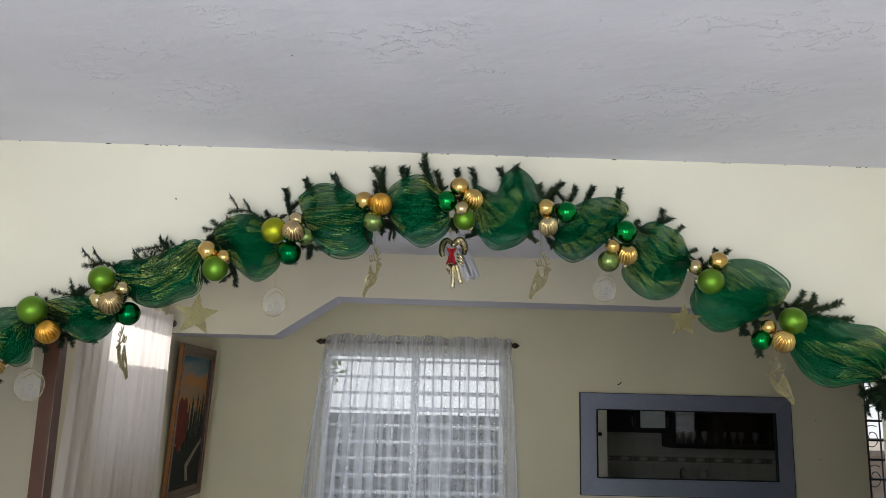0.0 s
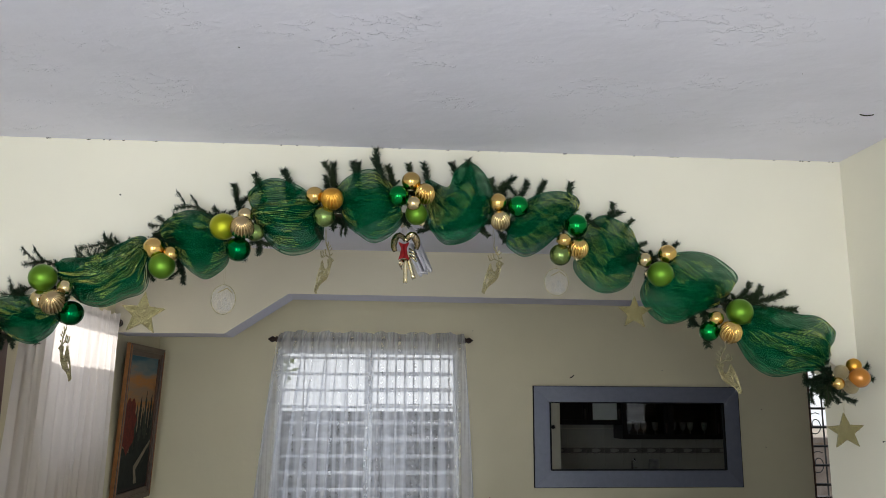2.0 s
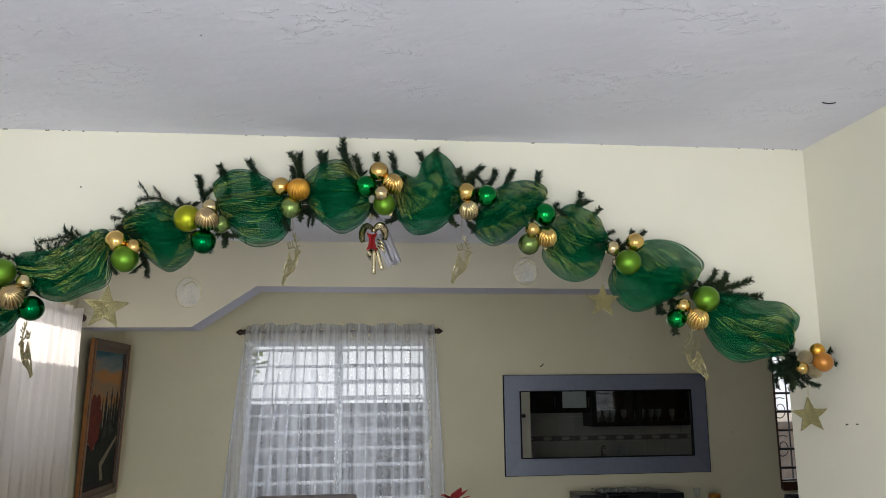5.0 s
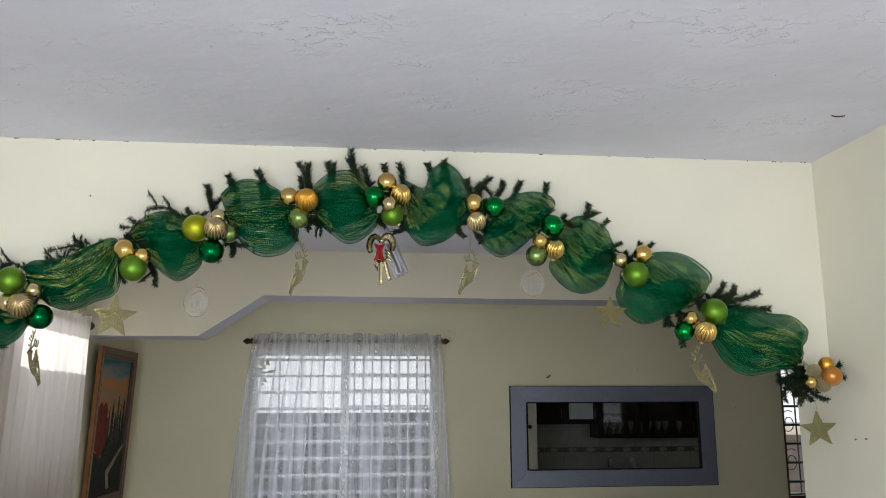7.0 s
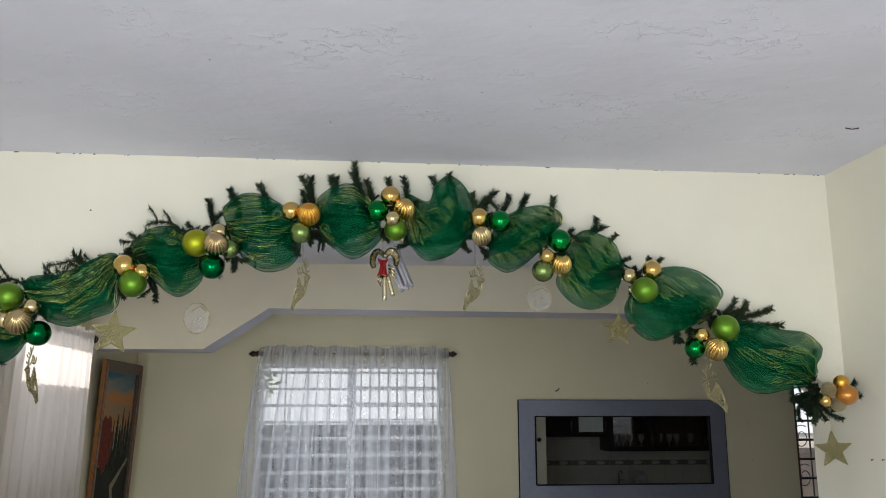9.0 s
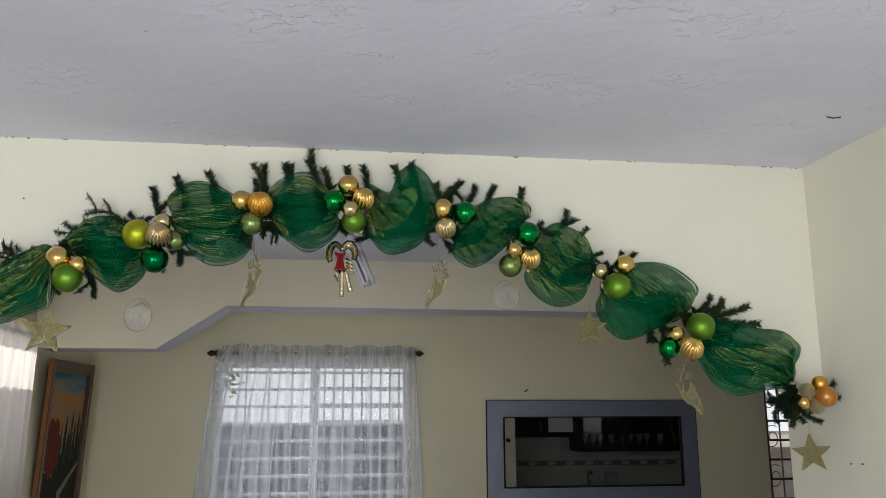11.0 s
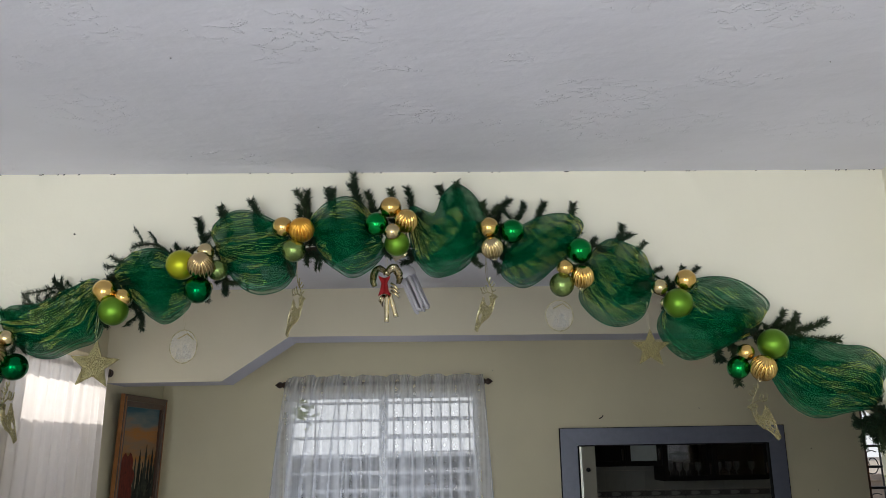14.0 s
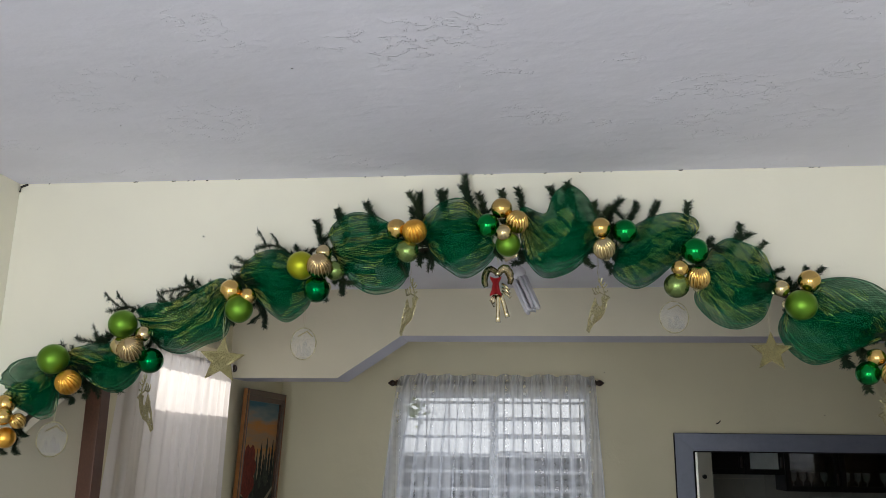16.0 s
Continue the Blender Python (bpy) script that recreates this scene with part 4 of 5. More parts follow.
def reindeer(x, z, h, turn, roll, string, seed):
    """A flat leaping reindeer of glittering filigree: an outline filled with small curls, and branching antlers."""
    rnd = random.Random(seed)
    bm = bmesh.new()
    body = [(-0.294, 0.07), (-0.196, 0.14), (-0.098, 0.11), (-0.118, -0.01), (-0.06, -0.094), (0.008, -0.047), (0.067, 0.13), (0.137, 0.012), (0.216, -0.145),
            (0.267, -0.30), (0.32, -0.46), (0.267, -0.51), (0.196, -0.41), (0.098, -0.33), (-0.04, -0.28), (-0.137, -0.184), (-0.184, -0.067), (-0.216, 0.04)]
    hole = [(0.086, -0.125), (0.196, -0.184), (0.235, -0.32), (0.137, -0.263)]
    bars = [(body + [body[0]], 0.011), (hole + [hole[0]], 0.009)]
    bars += [([(-0.176, 0.14), (-0.15, 0.267), (-0.098, 0.365), (-0.137, 0.48)], 0.0145), ([(-0.157, 0.208), (-0.22, 0.19), (-0.255, 0.215)], 0.0125),
             ([(-0.137, 0.298), (-0.20, 0.295), (-0.243, 0.337)], 0.0125), ([(-0.106, 0.345), (-0.16, 0.35), (-0.196, 0.39)], 0.0125), ([(-0.106, 0.384), (-0.07, 0.42), (-0.06, 0.482)], 0.0125),
             ([(-0.157, 0.15), (-0.06, 0.208), (0.04, 0.195), (0.10, 0.215)], 0.0145), ([(-0.06, 0.208), (-0.03, 0.27), (-0.02, 0.345)], 0.0125),
             ([(0.0, 0.21), (0.04, 0.26), (0.04, 0.325)], 0.0125), ([(0.05, 0.20), (0.10, 0.25), (0.118, 0.325)], 0.0125)]
    for _ in range(800):
        p = (rnd.uniform(-0.28, 0.31), rnd.uniform(-0.5, 0.13))
        if inside(p, body) and not inside(p, hole):
            a, r = rnd.uniform(0, 6.28), rnd.uniform(0.012, 0.022)
            bars.append(([(p[0] + r * math.cos(a + q), p[1] + r * math.sin(a + q)) for q in (0, 1.3, 2.6, 3.9)], 0.0082))
    for line, r in bars:
        tube(bm, [(px * h, rnd.uniform(-0.001, 0.001), pz * h) for px, pz in line], r * h, 4)
    for v in bm.verts:
        v.co += Vector((rnd.uniform(-1, 1), rnd.uniform(-1, 1), rnd.uniform(-1, 1))) * 0.0006
    thread_up(bm, -0.05 * h, 0.40 * h, 0, string)
    ob = part("reindeer_ornament", bm, "deer_glitter")
    ob.matrix_basis = pose(x, -0.105, z, 0, roll, turn)
    tagged(ob, "flat gold glitter filigree reindeer hanging from the garland", "ornament", "hanging ornaments")


reindeer(-0.114, 2.053, 0.165, 132, 3, 0.07, 3)
reindeer(0.447, 2.054, 0.155, 134, 2, 0.08, 4)
reindeer(1.241, 1.726, 0.157, 6, 2, 0.06, 5)
reindeer(-0.914, 1.760, 0.170, 86, 0, 0.06, 6)

# gold bow with a red bow and two foil scrolls under the middle cluster
e = tagged(empty("bow_ornament", (0.153, -0.105, 2.124)), "gold foil bow with a red bow and two rolled scrolls", "ornament", "hanging ornaments")
e.scale = (0.9, 0.9, 0.95)
for s, path in ((-1, [(0, 0.018), (-0.012, 0.033), (-0.028, 0.037), (-0.040, 0.023), (-0.044, 0.002), (-0.039, -0.021)]), (1, [(0, 0.018), (0.012, 0.035), (0.026, 0.038), (0.038, 0.024), (0.043, 0.006), (0.039, -0.012)])):
    bm = bmesh.new()
    crimp = random.Random(30 + s)
    line = smooth_line(path, 22)
    rim = []
    for k, p in enumerate(line):
        half, j = 0.009 + 0.006 * math.sin(math.pi * k / 22), crimp.uniform(-0.0014, 0.0014)
        way = (line[min(22, k + 1)] - line[max(0, k - 1)]).normalized()
        rim.append([bm.verts.new((p.x + j + way.y * q * half * 0.85, -0.014 + 0.6 * q * half - (0.003 if q == 0 else 0), p.y - way.x * q * half * 0.85 + j)) for q in (-1, 0, 1)])
    for r0, r1 in zip(rim, rim[1:]):
        for q in (0, 1):
            bm.faces.new((r0[q], r1[q], r1[q + 1], r0[q + 1]))
    bmesh.ops.solidify(bm, geom=bm.faces[:], thickness=0.0008)
    part("gold_loop", bm, "gold_foil", e, smooth=True)
    # a puffed red velvet loop
    bm = bmesh.new()
    rows = []
    for k in range(9):
        t = k / 8
        wide = 0.010 + 0.012 * abs(math.cos(math.pi * (0.1 + 0.85 * t))) ** 0.8
        zz = 0.006 - 0.050 * t
        rows.append([bm.verts.new((-0.007 + s * (-0.0015 + wide * q / 4), -0.022 - 0.009 * math.sin(math.pi * q / 4) * math.sin(math.pi * min(1, t + 0.1)), zz - 0.008 * (q / 4) ** 2 * (1 if t > 0.5 else -1))) for q in range(5)])
    for r0, r1 in zip(rows, rows[1:]):
        for q in range(4):
            bm.faces.new((r0[q], r0[q + 1], r1[q + 1], r1[q]))
    bmesh.ops.solidify(bm, geom=bm.faces[:], thickness=0.002)
    part("red_loop", bm, "red", e, smooth=True)
    bm = bmesh.new()
    a, b = (Vector((0.0, -0.010, -0.045)), Vector((0.0, -0.012, -0.131))) if s < 0 else (Vector((0.010, -0.006, -0.040)), Vector((0.031, -0.008, -0.115)))
    tube(bm, [a.lerp(b, q / 6) for q in range(7)], [0.0066, 0.0070, 0.0074, 0.0076, 0.0074, 0.0078, 0.0082], 14)
    part("scroll", bm, "gold_foil", e, "rolled gold foil", smooth=True)
    for k in range(3):
        bm = bmesh.new()
        x0, z0 = (-0.008 - 0.002 * k, -0.045) if s < 0 else (0.014, -0.008 - 0.012 * k)
        x1, z1 = (-0.013 - 0.005 * k, -0.082 + 0.008 * k) if s < 0 else (0.036 + 0.002 * k, -0.030 - 0.012 * k)
        tube(bm, [(x0, -0.006, z0), ((x0 + x1) / 2 + s * 0.003, -0.014, (z0 + z1) / 2), (x1, -0.010, z1), (x1 + s * 0.005, -0.004, z1 + 0.006)], [0.004, 0.0045, 0.003, 0.001], 6)
        part("foil_curl", bm, "gold_foil", e, smooth=True)
bm = bmesh.new()
bmesh.ops.create_icosphere(bm, subdivisions=2, radius=0.007, matrix=Matrix.Translation((0, -0.02, 0.022)))
part("bead", bm, "gold_foil", e, smooth=True)
part("string", thread_up(bmesh.new(), 0, 0.025, -0.005, 0.05), "string", e)

# ---- dining room: lamp on its ceiling ----
e = tagged(empty("ceiling_bulb", (0.128, 0.6, HD)), "unlit energy-saving tube bulb in a beige ceiling socket", "lamp")
e.scale = (1.05, 1.05, 1.05)
part("rose", lathe(bmesh.new(), [(0.045, 0.0), (0.045, -0.012), (0.035, -0.03), (0.022, -0.034)]), "socket", e, smooth=True)
mt = Matrix.Translation((0.0, 0, 0.0)) @ pose(0, 0, 0, 0, -23.3, 0)
part("socket", lathe(bmesh.new(), [(0.020, 0.01), (0.021, -0.06), (0.024, -0.10), (0.019, -0.125)], mt), "socket", e, smooth=True)
part("ballast", lathe(bmesh.new(), [(0.020, -0.122), (0.026, -0.140), (0.027, -0.162), (0.034, -0.166), (0.035, -0.186), (0.030, -0.196)], mt), "white_plastic", e, smooth=True)
for k in range(4):
    a = math.pi / 4 + k * math.pi / 2
    bm = bmesh.new()
    c, s = 0.024 * math.cos(a), 0.024 * math.sin(a)
    d, f = 0.024 * math.cos(a + 0.9), 0.024 * math.sin(a + 0.9)
    tube(bm, [mt @ Vector(p) for p in ((c, s, -0.185), (c, s, -0.30), (c, s, -0.318), ((c + d) / 2, (s + f) / 2, -0.326), (d, f, -0.318), (d, f, -0.30), (d, f, -0.185))], 0.0078, 8)
    part("tube", bm, "white_plastic", e, "unlit white glass tube", smooth=True)

# ---- windows and curtains ----


def louvre_window(name, x0, x1, z0, z1, y, label, mull, pitch, bars, frame_mat, slat_mat):
    """A framed window of tilted louvre slats with an iron grille outside."""
    e = tagged(empty(name, ((x0 + x1) / 2, y, z0)), label, "window", kind="structure")
    o = Vector(e.location)

    def loc(bm):
        bmesh.ops.translate(bm, verts=bm.verts[:], vec=-o)
        return bm
    fr = 0.035 if frame_mat == "alu" else 0.009
    part("window_frame", loc(boxes((x0, x0 + fr, y, y + 0.06, z0, z1), (x1 - fr, x1, y, y + 0.06, z0, z1), (x0 + fr, x1 - fr, y, y + 0.06, z1 - fr, z1), (x0 + fr, x1 - fr, y, y + 0.06, z0, z0 + fr))), frame_mat, e)
    edges = [x0 + fr]
    for mx in mull:
        part("mullion", loc(boxes((mx - 0.028, mx + 0.028, y - 0.005, y + 0.065, z0 + fr, z1 - fr))), frame_mat, e)
        edges += [mx - 0.028, mx + 0.028]
    edges.append(x1 - fr)
    for a, b in zip(edges[::2], edges[1::2]):
        z = z0 + fr + pitch * 0.6
        while z < z1 - fr - 0.02:
            bm = bmesh.new()
            if slat_mat == "iron":
                box(bm, a, b, -0.006, 0.006, -0.007, 0.007)
            else:
                box(bm, a, b, -0.024, 0.024, -0.004, 0.004)
            bmesh.ops.rotate(bm, verts=bm.verts[:], cent=(0, 0, 0), matrix=Matrix.Rotation(radians(14), 3, 'X'))
            bmesh.ops.translate(bm, verts=bm.verts[:], vec=(0, y + 0.03, z))
            part("slat", loc(bm), slat_mat, e)
            z += pitch
    # upright bars of the grille, closer together in the second half
    spots, bx = [], x0 + 0.02
    while bx < x1:
        spots.append(bx)
        bx += bars[0] if bx < (x0 + x1) / 2 - 0.02 else bars[1]
    for bx in spots:
        bm = bmesh.new()
        tube(bm, [(bx, y + 0.13, z0), (bx, y + 0.13, z1)], 0.006, 6)
        part("grille_bar", loc(bm), "grey_bar" if frame_mat == "alu" else "iron", e)
    return e, o


win, o = louvre_window("window_1", *W1, BY + 0.06, "white aluminium louvre window with an iron grille", [0.02], 0.109, (0.15, 0.062), "alu", "alu")
for k in range(5):
    bm = boxes((0.05 - o.x, 0.60 - o.x, 0.124, 0.136, 1.364 + 0.109 * k + 0.012 - o.z, 1.374 + 0.109 * k + 0.012 - o.z))
    part("grille_rail", bm, "grey_bar", win)
for cx, cz in ((-0.30, 1.50), (-0.22, 1.50), (0.33, 1.50)):
    bm = bmesh.new()
    tube(bm, [(cx - o.x + 0.05 * (1 - k / 26) * math.cos(k * 0.42), 0.13, cz - o.z + 0.06 * (1 - k / 26) * math.sin(k * 0.42)) for k in range(22)], 0.0035, 5)
    part("grille_scroll", bm, "iron", win)
win2, o2 = louvre_window("window_2", *W2, BY + 0.03, "dark framed window with a black iron grille", [], 0.13, (0.16, 0.16), "brown_wood", "iron")
bm = boxes((W2[0] - 0.008, W2[0], BY - 0.012, BY, W2[2] - 0.05, W2[3] + 0.04), (W2[0], W2[1], BY - 0.02, BY, W2[2] - 0.06, W2[2]), (W2[0], W2[1], BY - 0.02, BY, W2[3], W2[3] + 0.04))
bmesh.ops.translate(bm, verts=bm.verts[:], vec=-o2)
part("casing", bm, "brown_wood", win2, "dark brown wooden casing")
for k in range(3):
    bm = bmesh.new()
    cz = 1.20 + 0.27 * k
    tube(bm, [(3.22 - o2.x + 0.07 * (1 - q / 30) * math.cos(q * 0.4 + 1), 0.13, cz - o2.z + 0.09 * (1 - q / 30) * math.sin(q * 0.4 + 1)) for q in range(24)], 0.0035, 5)
    part("grille_scroll", bm, "iron", win2)

w3 = tagged(empty("window_3", (DX - 0.10, 1.11, W3[2])), "white louvre window behind a curtain in the side wall", "window", kind="structure")
w3h, w3w = W3[3] - W3[2], (W3[1] - W3[0]) / 2
w3.location.y = (W3[0] + W3[1]) / 2
part("window_frame", boxes((-0.03, 0.03, -w3w, -w3w + 0.03, 0, w3h), (-0.03, 0.03, w3w - 0.03, w3w, 0, w3h), (-0.03, 0.03, -w3w + 0.03, w3w - 0.03, 0.53, 0.55), (-0.03, 0.03, -w3w + 0.03, w3w - 0.03, 0, 0.03)), "alu", w3)
part("mullion", boxes((-0.03, 0.03, -0.02, 0.02, 0.03, 0.53)), "alu", w3)
for a, b in ((-w3w + 0.03, -0.02), (0.02, w3w - 0.03)):
    for k in range(5):
        bm = bmesh.new()
        box(bm, -0.055, 0.055, a, b, -0.003, 0.003)
        bmesh.ops.rotate(bm, verts=bm.verts[:], cent=(0, 0, 0), matrix=Matrix.Rotation(radians(-46 - 4 * (4 - k) if k < 4 else -30), 3, 'Y'))
        bmesh.ops.translate(bm, verts=bm.verts[:], vec=(0, 0, 0.075 + 0.098 * k))
        part("slat", bm, "alu", w3)


def rod_with_ends(parent, a, b, r):
    """A curtain rod with turned finials."""
    a, b = Vector(a), Vector(b)
    bm = bmesh.new()
    tube(bm, [a, b], r, 10)
    part("rod", bm, "brown_iron", parent)
    for p, d in ((a, (a - b).normalized()), (b, (b - a).normalized())):
        m = Matrix.Translation(p) @ d.to_track_quat('Z', 'Y').to_matrix().to_4x4()
        part("finial", lathe(bmesh.new(), [(r * 1.1, -0.004), (r * 2.0, 0.0), (r * 2.0, 0.010), (r * 1.2, 0.014), (r * 1.9, 0.026), (r * 2.1, 0.034), (r * 1.5, 0.046), (r * 0.8, 0.054), (r * 0.3, 0.062)], m, 14), "brown_iron", parent, "turned dark brown finial", smooth=True)


def cloth(seed, place, top0, top1, low0, low1, z_top, z_low, amp, folds, nu=220, nv=40, ruffle=0.0, over=0.006):
    """A gathered curtain panel: narrow pleats at the rod that open towards the hem."""
    rnd = random.Random(seed)
    ph = [rnd.uniform(0, 6.28) for _ in range(9)]
    bm = bmesh.new()
    rows = []
    for j in range(nv + 1):
        t = j / nv
        z = z_top + (z_low - z_top) * t
        row = []
        for i in range(nu + 1):
            u = i / nu
            s0, s1 = top0 + (low0 - top0) * t ** 0.7, top1 + (low1 - top1) * t ** 0.7
            w = u + 0.012 * math.sin(9 * u + ph[0] + t) + 0.006 * math.sin(31 * u + ph[1])
            s = s0 + (s1 - s0) * w
            grow = 0.45 + 0.55 * min(1, t * 3)
            d = amp * grow * (math.sin(folds * w * 6.283 + ph[2] + 0.9 * math.sin(5 * w + ph[3])) + 0.5 * math.sin(folds * 1.73 * w * 6.283 + ph[4] + t))
            s += over * (0.8 + 0.4 * math.sin(6.2 * w + ph[8])) * math.cos(folds * w * 6.283 + ph[2]) * grow
            d += ruffle * (1 - min(1, t * 9)) * math.sin(folds * 5 * w * 6.283 + ph[5])
            zz = z + (0.006 * math.sin(40 * u + ph[6]) + 0.004 * math.sin(87 * u + ph[7]) if j == 0 else 0)
            row.append(bm.verts.new(place(s, d, zz)))
        rows.append(row)
    for r0, r1 in zip(rows, rows[1:]):
        for i in range(nu):
            bm.faces.new((r0[i], r0[i + 1], r1[i + 1], r1[i]))
    return bm


cur = tagged(empty("window_curtain", (0.03, BY - 0.08, 2.022)), "white sheer gathered curtain on a dark rod with turned ends", "curtain")
rod_with_ends(cur, (-0.62, 0, 0.0), (0.625, 0, 0.005), 0.010)
part("curtain_panel", cloth(1, lambda s, d, z: (s, d - 0.030, z), -0.61, 0.645, -0.79, 0.745, 0.050, -1.40, 0.012, 17, 520, 44, 0.006, 0.024), "curtain", cur, "white sheer fabric with soft folds", smooth=True)
for bx in (-0.60, 0.60):
    bm = bmesh.new()
    tube(bm, [(bx, 0.08, -0.01), (bx, 0.0, -0.012)], 0.006, 6)
    part("bracket", bm, "brown_iron", cur)

cur = tagged(empty("side_curtain", (DX + 0.07, 1.0, 2.02)), "ivory curtain lit from behind, on a dark rod", "curtain")
rod_with_ends(cur, (0, -0.58, 0), (0, 0.62, 0), 0.010)
part("curtain_panel", cloth(7, lambda s, d, z: (d + 0.020, s, z), -0.54, 0.60, -0.74, 0.50, 0.035, -1.9, 0.013, 13, 260, 44, 0.004), "curtain_heavy", cur, "ivory fabric in loose folds", smooth=True)
for by in (-0.5, 0.60):
    bm = bmesh.new()
    tube(bm, [(-0.07, by, -0.01), (0, by, -0.012)], 0.006, 6)
    part("bracket", bm, "brown_iron", cur)

# ---- painting on the side wall ----
pm, pnt, pp = node_mat("painted_sky")
pco, psep, pr = pnt.nodes.new("ShaderNodeTexCoord"), pnt.nodes.new("ShaderNodeSeparateXYZ"), pnt.nodes.new("ShaderNodeValToRGB")
pno, padd = pnt.nodes.new("ShaderNodeTexNoise"), pnt.nodes.new("ShaderNodeMath")
pmap = pnt.nodes.new("ShaderNodeMapping")
pmap.inputs["Scale"].default_value = (1, 1.3, 9)
pno.inputs["Scale"].default_value, pno.inputs["Detail"].default_value = 1.6, 6
padd.operation = 'MULTIPLY_ADD'
padd.inputs[1].default_value = 0.30
pnt.links.new(pco.outputs["Object"], pmap.inputs[0])
pnt.links.new(pmap.outputs[0], pno.inputs["Vector"])
pnt.links.new(pco.outputs["Object"], psep.inputs[0])
pnt.links.new(pno.outputs["Fac"], padd.inputs[0])
pnt.links.new(psep.outputs["Z"], padd.inputs[2])
pnt.links.new(padd.outputs[0], pr.inputs[0])
els = pr.color_ramp.elements
els[0].position, els[0].color = 0.30, (0.03, 0.022, 0.02, 1)
els[1].position, els[1].color = 0.98, (0.05, 0.13, 0.17, 1)
for pos, col in ((0.45, (0.22, 0.16, 0.11, 1)), (0.62, (0.36, 0.27, 0.16, 1)), (0.72, (0.46, 0.20, 0.05, 1)), (0.78, (0.30, 0.20, 0.12, 1)), (0.84, (0.45, 0.19, 0.05, 1)), (0.90, (0.20, 0.22, 0.20, 1))):
    els.new(pos).color = col
pnt.links.new(pr.outputs[0], pp.inputs["Base Color"])
pp.inputs["Roughness"].default_value, pp.inputs["Specular IOR Level"].default_value = 0.7, 0.15
M["painted_sky"] = pm
M["paint_dark"] = mat("paint_dark_green", (0.016, 0.020, 0.014), 0.7, vary=0.6, scale=50, bump=0.4, spec=0.15)
M["paint_moss"] = mat("paint_grey_green", (0.045, 0.050, 0.035), 0.7, vary=0.7, scale=70, bump=0.4, spec=0.15)
M["paint_red"] = mat("paint_red_brown", (0.17, 0.025, 0.012), 0.7, vary=0.7, scale=60, bump=0.5, spec=0.15)
M["paint_pale"] = mat("paint_pale_path", (0.28, 0.23, 0.16), 0.7, vary=0.5, scale=50, bump=0.4, spec=0.15)

PW, PH = 0.657, 0.90
pic = tagged(empty("painting", (DX + 0.014, 2.256, 1.038)), "framed landscape painting of dark trees under an orange evening sky", "painting")
pic.rotation_euler = (0, radians(2.34), radians(-2.0))     # hung so that it leans out at the top
fw = 0.034
part("frame_rail", boxes((0.0, 0.024, -PW / 2, PW / 2, PH - fw, PH), bevel=0.005), "frame_brown", pic)
part("frame_rail", boxes((0.0, 0.024, -PW / 2, PW / 2, 0, fw), bevel=0.005), "frame_brown", pic)
part("frame_stile", boxes((0.0, 0.024, -PW / 2, -PW / 2 + fw, fw, PH - fw), bevel=0.005), "frame_brown", pic)
part("frame_stile", boxes((0.0, 0.024, PW / 2 - fw, PW / 2, fw, PH - fw), bevel=0.005), "frame_brown", pic)
# added strips, brighter than the frame: light on its sides put into colour
part("outer_edge", boxes((0.001, 0.022, -PW / 2 - 0.004, -PW / 2, 0, PH)), "gold_wood", pic, "outer edge coloured brighter for the light on it")
part("outer_edge", boxes((0.001, 0.022, PW / 2, PW / 2 + 0.004, 0, PH)), "gold_wood", pic, "outer edge coloured brighter for the light on it")
for y0 in (-PW / 2 + 0.010, PW / 2 - 0.020):
    part("gilt_line", boxes((0.0245, 0.0275, y0, y0 + 0.010, 0.012, PH - 0.012), bevel=0.001), "gold_wood", pic, "gilded moulding line")
part("slip", boxes((0.002, 0.016, -PW / 2 + fw, -PW / 2 + fw + 0.03, fw, PH - fw), (0.002, 0.016, PW / 2 - fw - 0.03, PW / 2 - fw, fw, PH - fw),
                   (0.002, 0.016, -PW / 2 + fw + 0.03, PW / 2 - fw - 0.03, PH - fw - 0.03, PH - fw), (0.002, 0.016, -PW / 2 + fw + 0.03, PW / 2 - fw - 0.03, fw, fw + 0.03)), "brown_wood", pic, "dark brown inner slip")
part("canvas", boxes((0.0, 0.004, -PW / 2 + fw, PW / 2 - fw, fw, PH - fw)), "painted_sky", pic, "painted evening sky")


def flat_paint(name, outline, material, lift, label):
    bm = bmesh.new()
    plate(bm, outline, 0.0, 0.002)
    for v in bm.verts:
        v.co = Vector((0.003 + lift + v.co.y * 0.3, v.co.x, v.co.z))
    bmesh.ops.recalc_face_normals(bm, faces=bm.faces[:])
    part(name, bm, material, pic, label)


prnd = random.Random(3)
for k, (cy, base, top, w) in enumerate(((-0.04, 0.28, 0.57, 0.035), (0.02, 0.28, 0.61, 0.04), (0.07, 0.28, 0.54, 0.04), (0.11, 0.28, 0.64, 0.045), (0.16, 0.28, 0.58, 0.04), (0.21, 0.26, 0.62, 0.045), (0.25, 0.26, 0.56, 0.035), (-0.09, 0.28, 0.52, 0.03))):
    side = [(w * (1 - (s / 18) ** 1.6) ** 0.8 * (0.55 + 0.55 * prnd.random()) * (1.0 if s % 2 else 0.8), base + (top - base) * s / 18) for s in range(19)]
    pts = [(cy - q, z) for q, z in side] + [(cy + 0.002 + q * prnd.uniform(0.8, 1.1), z) for q, z in reversed(side)]
    flat_paint("painted_tree", pts, "paint_dark" if k % 3 else "paint_moss", 0.002 + 0.0003 * k, "dark painted fir")
